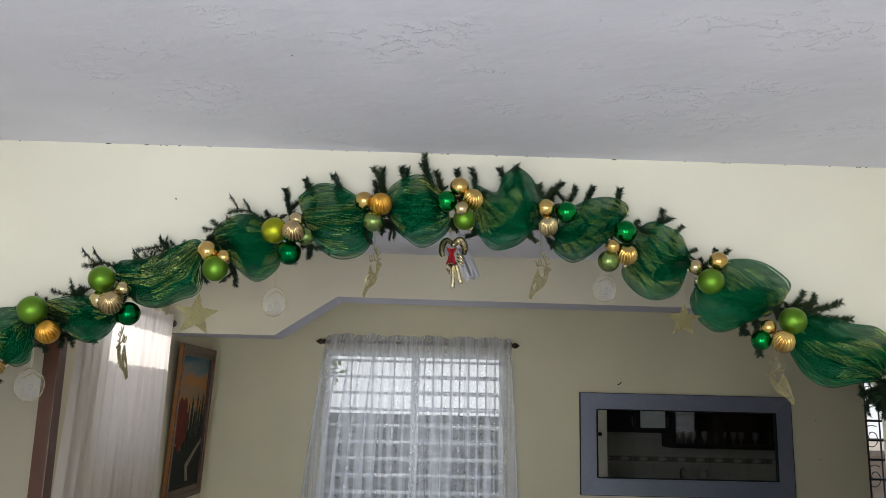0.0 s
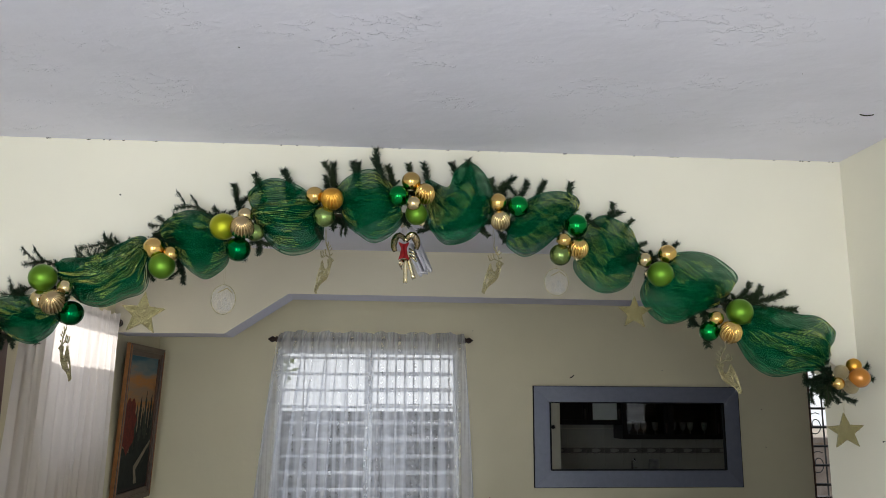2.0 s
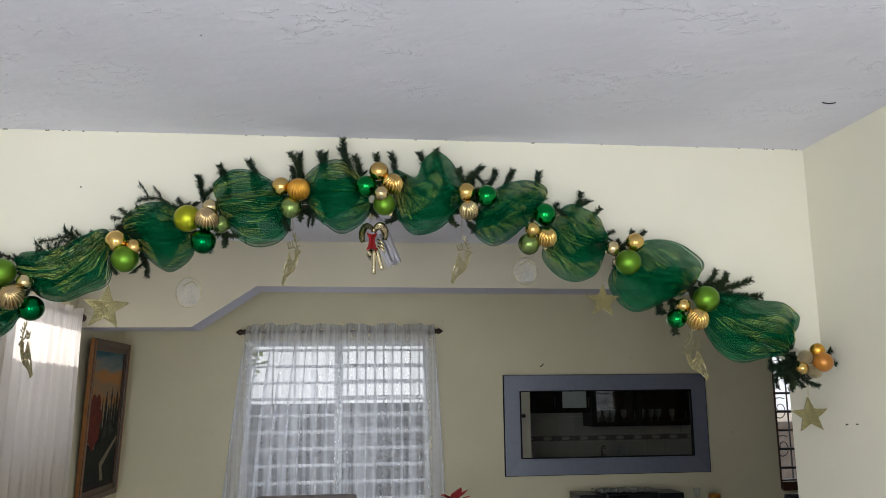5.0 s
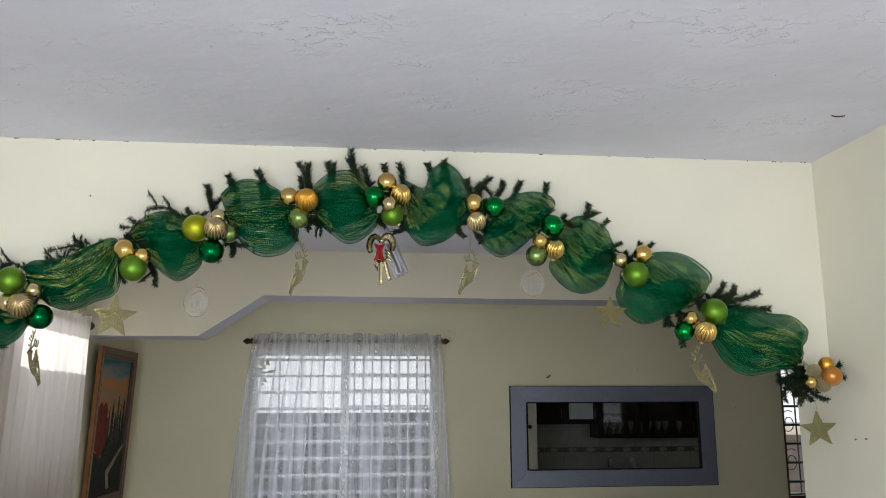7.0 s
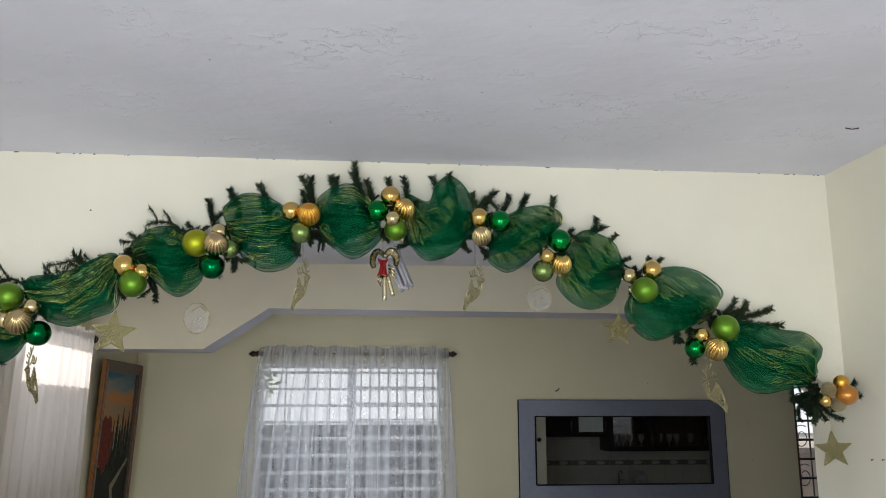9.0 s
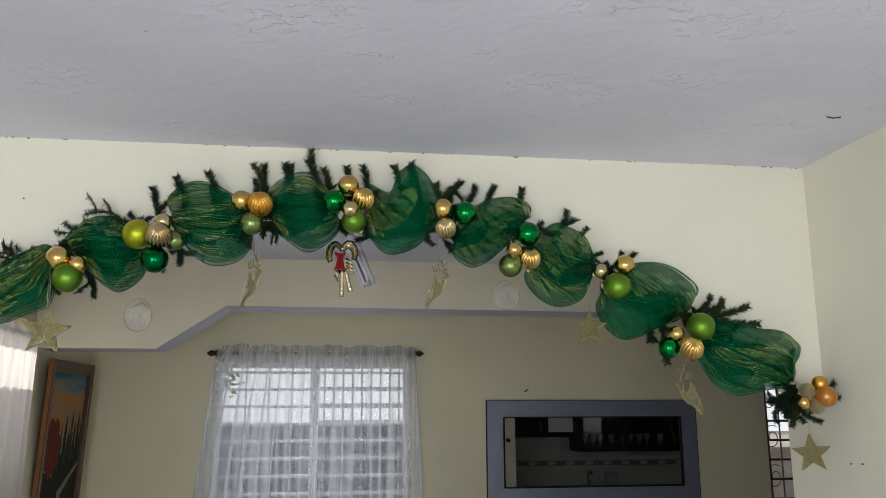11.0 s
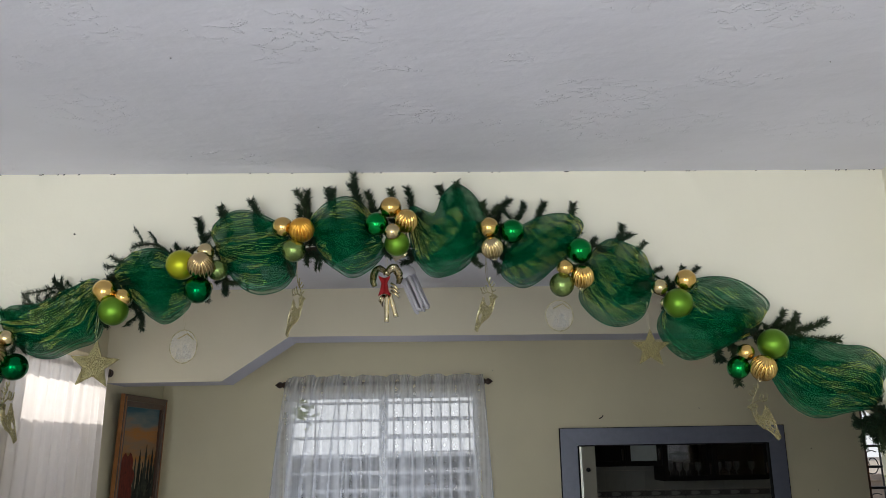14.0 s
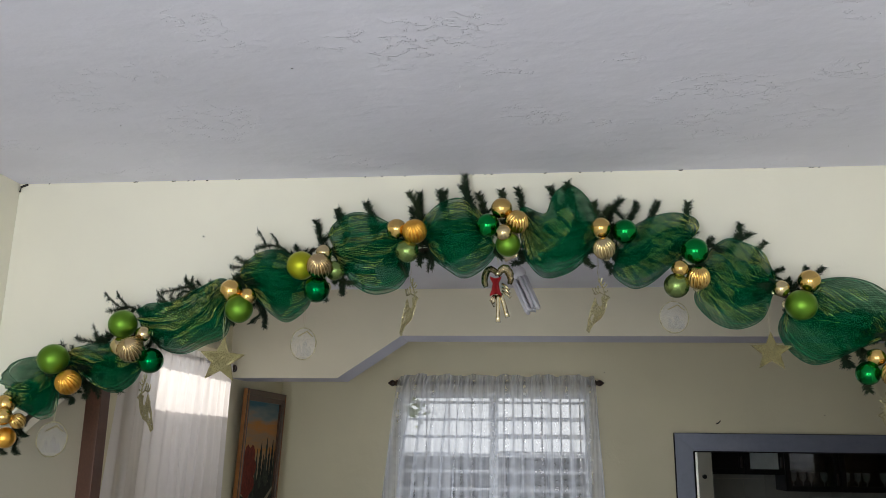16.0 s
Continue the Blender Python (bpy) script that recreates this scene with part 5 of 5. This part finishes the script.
for k in range(9):
    cy, cz, r = prnd.uniform(-0.08, 0.25), prnd.uniform(0.16, 0.42), prnd.uniform(0.03, 0.06)
    pts = [(cy + r * math.cos(t) * prnd.uniform(0.75, 1.1), cz + 1.25 * r * math.sin(t) * prnd.uniform(0.75, 1.1)) for t in [6.283 * q / 22 for q in range(22)]]
    flat_paint("painted_shrub", pts, ("paint_dark", "paint_moss", "paint_dark")[k % 3], 0.0051 + 0.0002 * k, "dark painted shrub")
pts = [(-0.17 + 0.11 * math.cos(t) * (1 + 0.15 * math.sin(9 * t)), 0.44 + 0.15 * math.sin(t) * (1 + 0.12 * math.sin(7 * t))) for t in [6.283 * k / 36 for k in range(36)]]
flat_paint("painted_bush", pts, "paint_red", 0.0071, "red-brown painted autumn bush")
flat_paint("painted_ground", [(-0.277, 0.085), (0.277, 0.085), (0.277, 0.30), (0.12, 0.28), (0.0, 0.31), (-0.12, 0.28), (-0.277, 0.33)], "paint_dark", 0.0048, "dark painted ground")
flat_paint("painted_path", [(0.02, 0.10), (0.07, 0.10), (0.03, 0.18), (0.12, 0.24), (0.26, 0.33), (0.25, 0.345), (0.10, 0.265), (-0.02, 0.20)], "paint_pale", 0.0075, "pale painted stream")

# ---- mirror ----
MX0, MX1, MZ0, MZ1 = 1.138, 2.572, 1.062, 1.727
mir = tagged(empty("wall_mirror", ((MX0 + MX1) / 2, BY, MZ0)), "wide mirror in a broad grey-blue frame on the wall", "mirror")
ox = (MX0 + MX1) / 2


def mirror_rail(x0, x1, z0, z1, x2, x3, z2, z3):
    """One mitred length of the frame, sloping towards the glass. First the outer edge, then the inner."""
    bm = bmesh.new()
    q = []
    for (x, z), y in (((x0, z0), -0.002), ((x1, z1), -0.002), ((x0, z0), -0.034), ((x1, z1), -0.034), ((x2, z2), -0.032), ((x3, z3), -0.032), ((x2, z2), -0.002), ((x3, z3), -0.002)):
        q.append(bm.verts.new((x - ox, y, z - MZ0)))
    for f in ((0, 1, 3, 2), (2, 3, 5, 4), (4, 5, 7, 6), (6, 7, 1, 0), (0, 2, 4, 6), (1, 7, 5, 3)):
        bm.faces.new([q[k] for k in f])
    bmesh.ops.recalc_face_normals(bm, faces=bm.faces[:])
    bmesh.ops.bevel(bm, geom=bm.edges[:], offset=0.004, segments=2, affect='EDGES')
    part("frame_rail", bm, "grey_frame", mir)


ix0, ix1, iz0, iz1 = MX0 + 0.108, MX1 - 0.108, MZ0 + 0.110, MZ1 - 0.106
mirror_rail(MX0, MX1, MZ1, MZ1, ix0, ix1, iz1, iz1)
mirror_rail(MX0, MX1, MZ0, MZ0, ix0, ix1, iz0, iz0)
mirror_rail(MX0, MX0, MZ0, MZ1, ix0, ix0, iz0, iz1)
mirror_rail(MX1, MX1, MZ0, MZ1, ix1, ix1, iz0, iz1)
part("glass", boxes((ix0 - 0.01 - ox, ix1 + 0.01 - ox, -0.022, -0.014, iz0 - 0.01 - MZ0, iz1 + 0.01 - MZ0)), "mirror", mir, "silvered mirror glass")
part("bead", boxes((ix0 - ox - 0.002, ix0 - ox + 0.008, -0.0345, -0.0225, iz0 - MZ0, iz1 - MZ0), (ix1 - ox - 0.008, ix1 - ox + 0.002, -0.0345, -0.0225, iz0 - MZ0, iz1 - MZ0),
                   (ix0 - ox + 0.008, ix1 - ox - 0.008, -0.0345, -0.0225, iz1 - MZ0 - 0.006, iz1 - MZ0 + 0.002), (ix0 - ox + 0.008, ix1 - ox - 0.008, -0.0345, -0.0225, iz0 - MZ0 - 0.002, iz0 - MZ0 + 0.006)), "bead_black", mir, "black inner bead")

part("outer_bead", boxes((MX0 - ox - 0.003, MX0 - ox, -0.030, 0, -0.003, MZ1 - MZ0 + 0.003), (MX1 - ox, MX1 - ox + 0.003, -0.030, 0, -0.003, MZ1 - MZ0 + 0.003),
                         (MX0 - ox, MX1 - ox, -0.030, 0, MZ1 - MZ0, MZ1 - MZ0 + 0.003), (MX0 - ox, MX1 - ox, -0.030, 0, -0.003, 0)), "bead_black", mir, "dark outer bead")

# ---- kitchen, seen in the mirror ----
KX = RX + 0.125
KY = -0.40
worktop = tagged(part("kitchen_worktop", boxes((KX, 5.0, KY, KY + 0.60, 0.86, 0.90), bevel=0.006), "grout"), "grey stone kitchen worktop along the wall", "worktop")


def base_unit(x0, x1):
    e = tagged(empty("base_cabinet", ((x0 + x1) / 2, KY, 0)), "dark wooden kitchen base cabinet under the worktop", "cabinet", "kitchen cabinets")
    w = (x1 - x0) / 2 - 0.002
    part("body", boxes((-w, w, 0.0, 0.55, 0.0, 0.858)), "dark_wood", e)
    part("door", boxes((-w + 0.01, w - 0.01, 0.551, 0.571, 0.10, 0.83), bevel=0.004), "dark_wood", e)
    part("handle", boxes((w - 0.06, w - 0.045, 0.572, 0.595, 0.6, 0.72), bevel=0.003), "chrome", e, "chrome handle")


for k in range(5):
    base_unit(KX + 0.01 + 0.57 * k, KX + 0.01 + 0.57 * (k + 1))


def wall_unit(x0, x1, z0, z1, glazed, pale=False):
    """A hanging cabinet with a framed door, glazed or solid."""
    e = tagged(empty("wall_cabinet", ((x0 + x1) / 2, KY, z0)), f"dark wooden kitchen wall cabinet with a {'glass' if glazed else 'solid'} door", "cabinet", "kitchen cabinets")
    w, h = (x1 - x0) / 2 - 0.002, z1 - z0
    part("body", boxes((-w, w, 0, 0.012, 0, h), (-w, -w + 0.018, 0.012, 0.32, 0, h), (w - 0.018, w, 0.012, 0.32, 0, h), (-w + 0.018, w - 0.018, 0.012, 0.32, 0, 0.018), (-w + 0.018, w - 0.018, 0.012, 0.32, h - 0.018, h)), "dark_wood", e)
    d = part("door", boxes((-w, -w + 0.05, 0.322, 0.342, 0, h), (w - 0.05, w, 0.322, 0.342, 0, h), (-w + 0.05, w - 0.05, 0.322, 0.342, 0, 0.05), (-w + 0.05, w - 0.05, 0.322, 0.342, h - 0.05, h), bevel=0.004), "dark_wood", e)
    # the pale panel carries a painted window reflection in its colour
    part("panel", boxes((-w + 0.05, w - 0.05, 0.328, 0.334, 0.05, h - 0.05)), "glass" if glazed else ("frosted" if pale else "dark_wood"), d, "door panel painted pale blue as a window's reflection" if pale else "")
    part("handle", boxes((w - 0.035, w - 0.02, 0.343, 0.362, 0.06, 0.16), bevel=0.003), "brown_iron", d, "dark metal handle")


wall_unit(1.93, 2.25, 1.40, 2.1, False)
wall_unit(2.25, 2.61, 1.40, 2.1, False, True)
wall_unit(2.61, 3.10, 1.255, 2.1, True)
wall_unit(3.10, 3.66, 1.255, 2.1, True)
wall_unit(3.66, 4.30, 1.255, 2.1, True)
wall_unit(4.30, 4.95, 1.255, 2.1, False)
gl = [(0.030, 0.0), (0.031, 0.002), (0.004, 0.006), (0.004, 0.06), (0.026, 0.085), (0.032, 0.12), (0.030, 0.15), (0.029, 0.15), (0.031, 0.12), (0.025, 0.087), (0.002, 0.065)]
for k, gx in enumerate((2.72, 2.80, 2.88, 2.99, 3.20, 3.29, 3.38, 3.52)):
    tagged(part("goblet", lathe(bmesh.new(), gl, Matrix.Translation((gx, KY + 0.2 + 0.03 * (k % 2), 1.2745)), 14), "glassware", smooth=True), "clear glass goblet in a kitchen cabinet", "goblet", "glassware")
tap = tagged(empty("kitchen_tap", (2.78, KY + 0.08, 0.90)), "chrome kitchen tap with a curved spout", "tap")
bm = bmesh.new()
tube(bm, [(0, 0, 0), (0, 0, 0.10), (0, 0.02, 0.135), (0, 0.07, 0.145), (0, 0.11, 0.125)], 0.011, 8)
part("spout", bm, "chrome", tap, smooth=True)
part("base", lathe(bmesh.new(), [(0.026, 0), (0.026, 0.012), (0.014, 0.02)]), "chrome", tap)
part("lever", boxes((0.012, 0.05, -0.006, 0.006, 0.05, 0.06), bevel=0.002), "chrome", tap)
tagged(part("glass_jar", lathe(bmesh.new(), [(0.05, 0), (0.055, 0.01), (0.055, 0.10), (0.045, 0.12), (0.05, 0.125), (0.05, 0.145), (0.01, 0.15)], Matrix.Translation((2.99, KY + 0.15, 0.90)), 18), "glassware", smooth=True), "clear lidded glass jar on the worktop", "jar")
tagged(part("door_latch", lathe(bmesh.new(), [(0.018, 0), (0.018, 0.01), (0.012, 0.018), (0.02, 0.03), (0.012, 0.04)], Matrix.Translation((RX + 0.05, 0.236, 1.385)) @ pose(0, 0, 0, -90, 0, 0), 14), "black"), "small black round knob on the wall's end", "knob")

# ---- dining furniture whose tops come into view ----
e = tagged(empty("dining_chair", (-0.11, 1.5, 0)), "high-backed dining chair with grey upholstery", "chair")


def chair(e, colour, w, top):
    part("seat", boxes((-w, w, -0.22, 0.22, 0.43, 0.50), bevel=0.02), colour, e)
    bm = boxes((-w, w, -0.30, -0.24, 0.50, top), bevel=0.025)
    part("backrest", bm, colour, e, smooth=True)
    for sx in (-1, 1):
        for sy in (-0.19, 0.18):
            part("leg", boxes((sx * (w - 0.03) - 0.02, sx * (w - 0.03) + 0.02, sy - 0.02, sy + 0.02, 0, 0.43), bevel=0.004), "dark_wood", e)


chair(e, "upholstery", 0.235, 1.150)
e = tagged(empty("dining_chair", (2.93, 2.35, 0)), "high-backed black dining chair by the wall", "chair")
chair(e, "black", 0.19, 0.985)

table = tagged(empty("dining_table", (0.62, 1.75, 0)), "dark wooden dining table under a red flower arrangement", "table")
part("tabletop", boxes((-0.45, 0.60, -0.35, 0.35, 0.71, 0.75), bevel=0.01), "dark_wood", table)
for sx in (-0.38, 0.53):
    for sy in (-0.29, 0.29):
        part("leg", boxes((sx - 0.03, sx + 0.03, sy - 0.03, sy + 0.03, 0, 0.71), bevel=0.005), "dark_wood", table)
fl = tagged(empty("poinsettia", (0.66, 1.80, 0.75)), "red artificial poinsettia in a dark pot on the table", "plant")
part("pot", lathe(bmesh.new(), [(0.05, 0), (0.07, 0.10), (0.072, 0.12), (0.06, 0.12)], None, 20), "brown_wood", fl, smooth=True)
bm = bmesh.new()
tube(bm, [(0, 0, 0.1), (0, 0, 0.30)], 0.006, 6)
part("stem", bm, "leaf", fl)
lr = random.Random(4)
for k in range(16):
    a, tilt, ln = k * 2.4, lr.uniform(0.0, 0.9), lr.uniform(0.07, 0.11)
    bm = bmesh.new()
    vs = []
    for px, w in ((0, 0.004), (0.3, 0.02), (0.55, 0.026), (0.8, 0.015), (1.0, 0.001)):
        vs.append([bm.verts.new((px * ln, s * w, -0.02 * px * px + (0.004 if s == 0 else 0))) for s in (-1, 0, 1)])
    for r0, r1 in zip(vs, vs[1:]):
        for i in (0, 1):
            bm.faces.new((r0[i], r0[i + 1], r1[i + 1], r1[i]))
    lf = part("leaf", bm, "red", fl, "red bract", smooth=True)
    lf.matrix_basis = Matrix.Translation((0, 0, 0.255 + 0.035 * tilt)) @ Matrix.Rotation(a, 4, 'Z') @ Matrix.Rotation(-tilt, 4, 'Y')

sb = tagged(empty("sideboard", (2.0, 2.53, 0)), "dark wooden sideboard under the mirror", "sideboard")
part("body", boxes((-0.62, 0.62, -0.20, 0.22, 0.06, 0.78)), "dark_wood", sb)
part("top", boxes((-0.65, 0.65, -0.22, 0.225, 0.78, 0.81), bevel=0.005), "dark_wood", sb)
for k in range(3):
    part("door", boxes((-0.60 + 0.405 * k, -0.21 + 0.405 * k, -0.222, -0.201, 0.10, 0.75), bevel=0.004), "dark_wood", sb)
st = tagged(empty("stereo", (1.88, 2.50, 0.81)), "black stereo set on the sideboard", "stereo")
part("body", boxes((-0.17, 0.17, -0.12, 0.12, 0, 0.165), bevel=0.006), "black", st)
part("speaker", boxes((-0.345, -0.175, -0.11, 0.12, 0, 0.16), bevel=0.006), "black", st)
part("speaker", boxes((0.175, 0.345, -0.11, 0.12, 0, 0.16), bevel=0.006), "black", st)
part("trim", boxes((-0.16, -0.02, -0.1235, -0.1205, 0.10, 0.155)), "chrome", st, "silver front trim")
bm = bmesh.new()
g = [[bm.verts.new((-0.20 + 0.40 * i / 30, -0.115 + 0.235 * j / 10, 0.168 + 0.010 * abs(math.sin(i * 1.3 + j) * math.sin(j * 1.7 + i * 0.4)))) for j in range(11)] for i in range(31)]
for i in range(30):
    for j in range(10):
        bm.faces.new((g[i][j], g[i + 1][j], g[i + 1][j + 1], g[i][j + 1]))
lace = part("lace_runner", bm, "silver_lace")
lace.location = (1.88, 2.50, 0.81)
tagged(lace, "crumpled silver lace runner over the stereo", "runner")
tagged(part("vase", lathe(bmesh.new(), [(0.03, 0), (0.034, 0.01), (0.025, 0.09), (0.016, 0.12), (0.026, 0.175), (0.024, 0.175), (0.014, 0.12), (0.02, 0.02)], Matrix.Translation((2.36, 2.50, 0.81)), 18), "acrylic", smooth=True), "small clear glass vase on the sideboard", "vase")
tagged(part("candle_holder", lathe(bmesh.new(), [(0.035, 0), (0.04, 0.02), (0.04, 0.13), (0.03, 0.14)], Matrix.Translation((2.47, 2.48, 0.81)), 18), "pearl", smooth=True), "short orange candle holder on the sideboard", "candle holder")

# ---- nails, hooks and marks ----
nail = lathe(bmesh.new(), [(0.0012, 0.0), (0.0012, 0.010), (0.0026, 0.010), (0.0026, 0.012)], None, 8)
nail_me = bpy.data.meshes.new("nail")
nail.to_mesh(nail_me)
nail.free()
nail_me.materials.append(M["spot"])


def nails(axis, *places):
    """Nails standing out of a wall: axis is the way they point."""
    q = Vector(axis).to_track_quat('Z', 'Y').to_matrix().to_4x4()
    for p in places:
        ob = new("nail", nail_me)
        ob.matrix_basis = Matrix.Translation(Vector(p) - 0.004 * Vector(axis)) @ q
        tagged(ob, "small dark nail sticking out of the painted wall", "nail", "nails in the walls")


nails((0, -1, 0), (-0.818, 0, 2.303), (2.761, BY, 1.323), (2.747, BY, 1.579), (2.048, BY, 1.842), (0.726, BY, 2.10))
nails((-1, 0, 0), (RX, -0.116, 1.492), (RX, -0.173, 1.495))
bm = bmesh.new()
tube(bm, [(-0.022, 0, -0.003), (0.0, 0.003, -0.005), (0.022, 0.001, -0.002), (0.023, 0, 0.004)], 0.0018, 6)
tagged(part("ceiling_hook", bm, "spot"), "small dark wire hook in the ceiling", "hook").location = (1.564, -0.49, H)
bm = bmesh.new()
tube(bm, [(0, 0.006, 0), (0, -0.02, 0.0), (0.012, -0.024, 0.012), (0.02, -0.022, 0.022)], 0.005, 6)
tube(bm, [(0, -0.01, 0), (-0.014, -0.018, -0.004)], 0.006, 6)
tagged(part("wall_hook", bm, "spot"), "bent dark hook in the wall above the mirror", "hook").matrix_basis = Matrix.Translation((1.408, BY, 1.79)) @ Matrix.Scale(0.7, 4)

# crumbs of old paint along the edge of the ceiling
drnd = random.Random(21)
bm = bmesh.new()
for k in range(34):
    x = drnd.uniform(LX + 0.02, RX - 0.02)
    w = drnd.uniform(0.0015, 0.009) if k % 4 == 0 else drnd.uniform(0.001, 0.003)
    tube(bm, [(x - w, -0.002, H - 0.002), (x, -0.004, H - 0.003), (x + w, -0.002, H - 0.001)], drnd.uniform(0.0008, 0.0018), 5)
tube(bm, [(LX + 0.004, -0.004, H - 0.03), (LX + 0.006, -0.004, H - 0.012), (LX + 0.03, -0.004, H - 0.004)], 0.004, 5)
# specks left in the paint of the ceiling
for k in range(34):
    x, y, r = drnd.uniform(LX + 0.1, RX - 0.1), -2.3 * drnd.random() - 0.06, drnd.uniform(0.0006, 0.0016)
    tube(bm, [(x, y, H + 0.001), (x + r, y, H - 0.0012), (x + 2 * r, y + r, H + 0.001)], r * 0.7, 5)
tagged(part("ceiling_crumbs", bm, "spot"), "dark crumbs and specks of old paint on the ceiling", "dirt", kind="stuff")

# ---- outside ----
tagged(part("backdrop", boxes((-90, 90, 70, 70.2, -3, 60)), "backdrop"), "bright hazy sky in the distance", "sky", kind="structure")
structure("ground", boxes((-400, 400, -400, 400, -0.35, -0.25)), "soil", "bare earth round the house", "ground")
nb = tagged(empty("neighbour_wall", (0.5, 6.0, -0.25)), "grey concrete yard wall behind the house", "wall", kind="structure")
part("wall", boxes((-5, 2.6, 0, 0.15, 0, 1.70)), "concrete", nb)
part("coping", boxes((-5, 2.6, -0.03, 0.18, 1.70, 1.77), bevel=0.01), "concrete", nb)
M["tan_stone"] = mat("tan_stone_wall", (0.42, 0.34, 0.28), 0.9, vary=0.45, scale=6)
yw = tagged(empty("yard_wall", (6.2, 6.5, -0.25)), "tan stone yard wall beside the house", "wall", kind="structure")
part("wall", boxes((-2.4, 5.0, 0, 0.2, 0, 1.42)), "tan_stone", yw)
part("coping", boxes((-2.4, 5.0, -0.03, 0.23, 1.42, 1.49), bevel=0.01), "tan_stone", yw)
M["thin_leaf"] = sheer("sunlit_leaf", (0.30, 0.38, 0.04), 0.0, 30, 0.6)
tr = tagged(empty("tree", (-1.32, 5.2, -0.45)), "small leafy tree in the yard", "tree")
bm = bmesh.new()
tube(bm, [(0, 0, 0), (0.05, 0, 1.2), (0.25, 0, 2.2), (0.4, -0.05, 2.9)], [0.07, 0.055, 0.04, 0.015], 8)
tube(bm, [(0.06, 0, 1.3), (-0.3, 0.1, 2.1), (-0.5, 0.1, 2.6)], [0.04, 0.025, 0.01], 6)
part("trunk", bm, "stem", tr)
lv, lf = [], []
for k in range(900):
    a, b, r = drnd.uniform(0, 6.283), drnd.uniform(-1, 1), drnd.uniform(0.2, 1) ** 0.5
    c = Vector((0.13 + 0.44 * r * math.cos(a), 0.5 * r * math.sin(a), 2.85 + 0.6 * r * b))
    d = Vector((drnd.uniform(-1, 1), drnd.uniform(-1, 1), drnd.uniform(-0.6, 0.6))).normalized()
    s = d.orthogonal().normalized() * 0.025
    i = len(lv)
    lv += [c, c + d * 0.05 + s, c + d * 0.11, c + d * 0.05 - s]
    lf.append((i, i + 1, i + 2, i + 3))
me = bpy.data.meshes.new("crown")
me.from_pydata(lv, [], lf)
me.materials.append(M["thin_leaf"])
cr = new("crown", me)
cr.parent = tr

# ---- kitchen tiles ----
tb = tagged(empty("tile_splashback", (KX, KY, 0.90)), "pale glazed kitchen wall tiles with a patterned border row", "tiles", kind="structure")


def tile_mesh(w, h, material):
    bm = boxes((0.0015, w - 0.0015, 0, 0.008, 0.0015, h - 0.0015), bevel=0.0015)
    if material == "border":
        # a pale leaf and two bands in relief
        plate(bm, [(w / 2 + 0.055 * math.cos(t) * (0.6 + 0.4 * abs(math.cos(1.5 * t))), h / 2 + 0.020 * math.sin(t)) for t in [6.283 * q / 16 for q in range(16)]], 0.0085, 0.0105, 1)
        box(bm, 0.002, w - 0.002, 0.0085, 0.0105, 0.004, 0.010, mi=1)
        box(bm, 0.002, w - 0.002, 0.0085, 0.0105, h - 0.010, h - 0.004, mi=1)
    me = bpy.data.meshes.new("tile")
    bm.to_mesh(me)
    bm.free()
    me.materials.append(M[material])
    me.materials.append(M["tile"])
    return me


big, strip = tile_mesh(0.20, 0.19, "tile"), tile_mesh(0.20, 0.07, "border")
for i in range(15):
    for z, me in ((0.0, big), (0.19, strip), (0.26, big), (0.45, big)):
        t = new("tile", me)
        t.parent = tb
        t.location = (0.02 + 0.2 * i, 0.001, z)
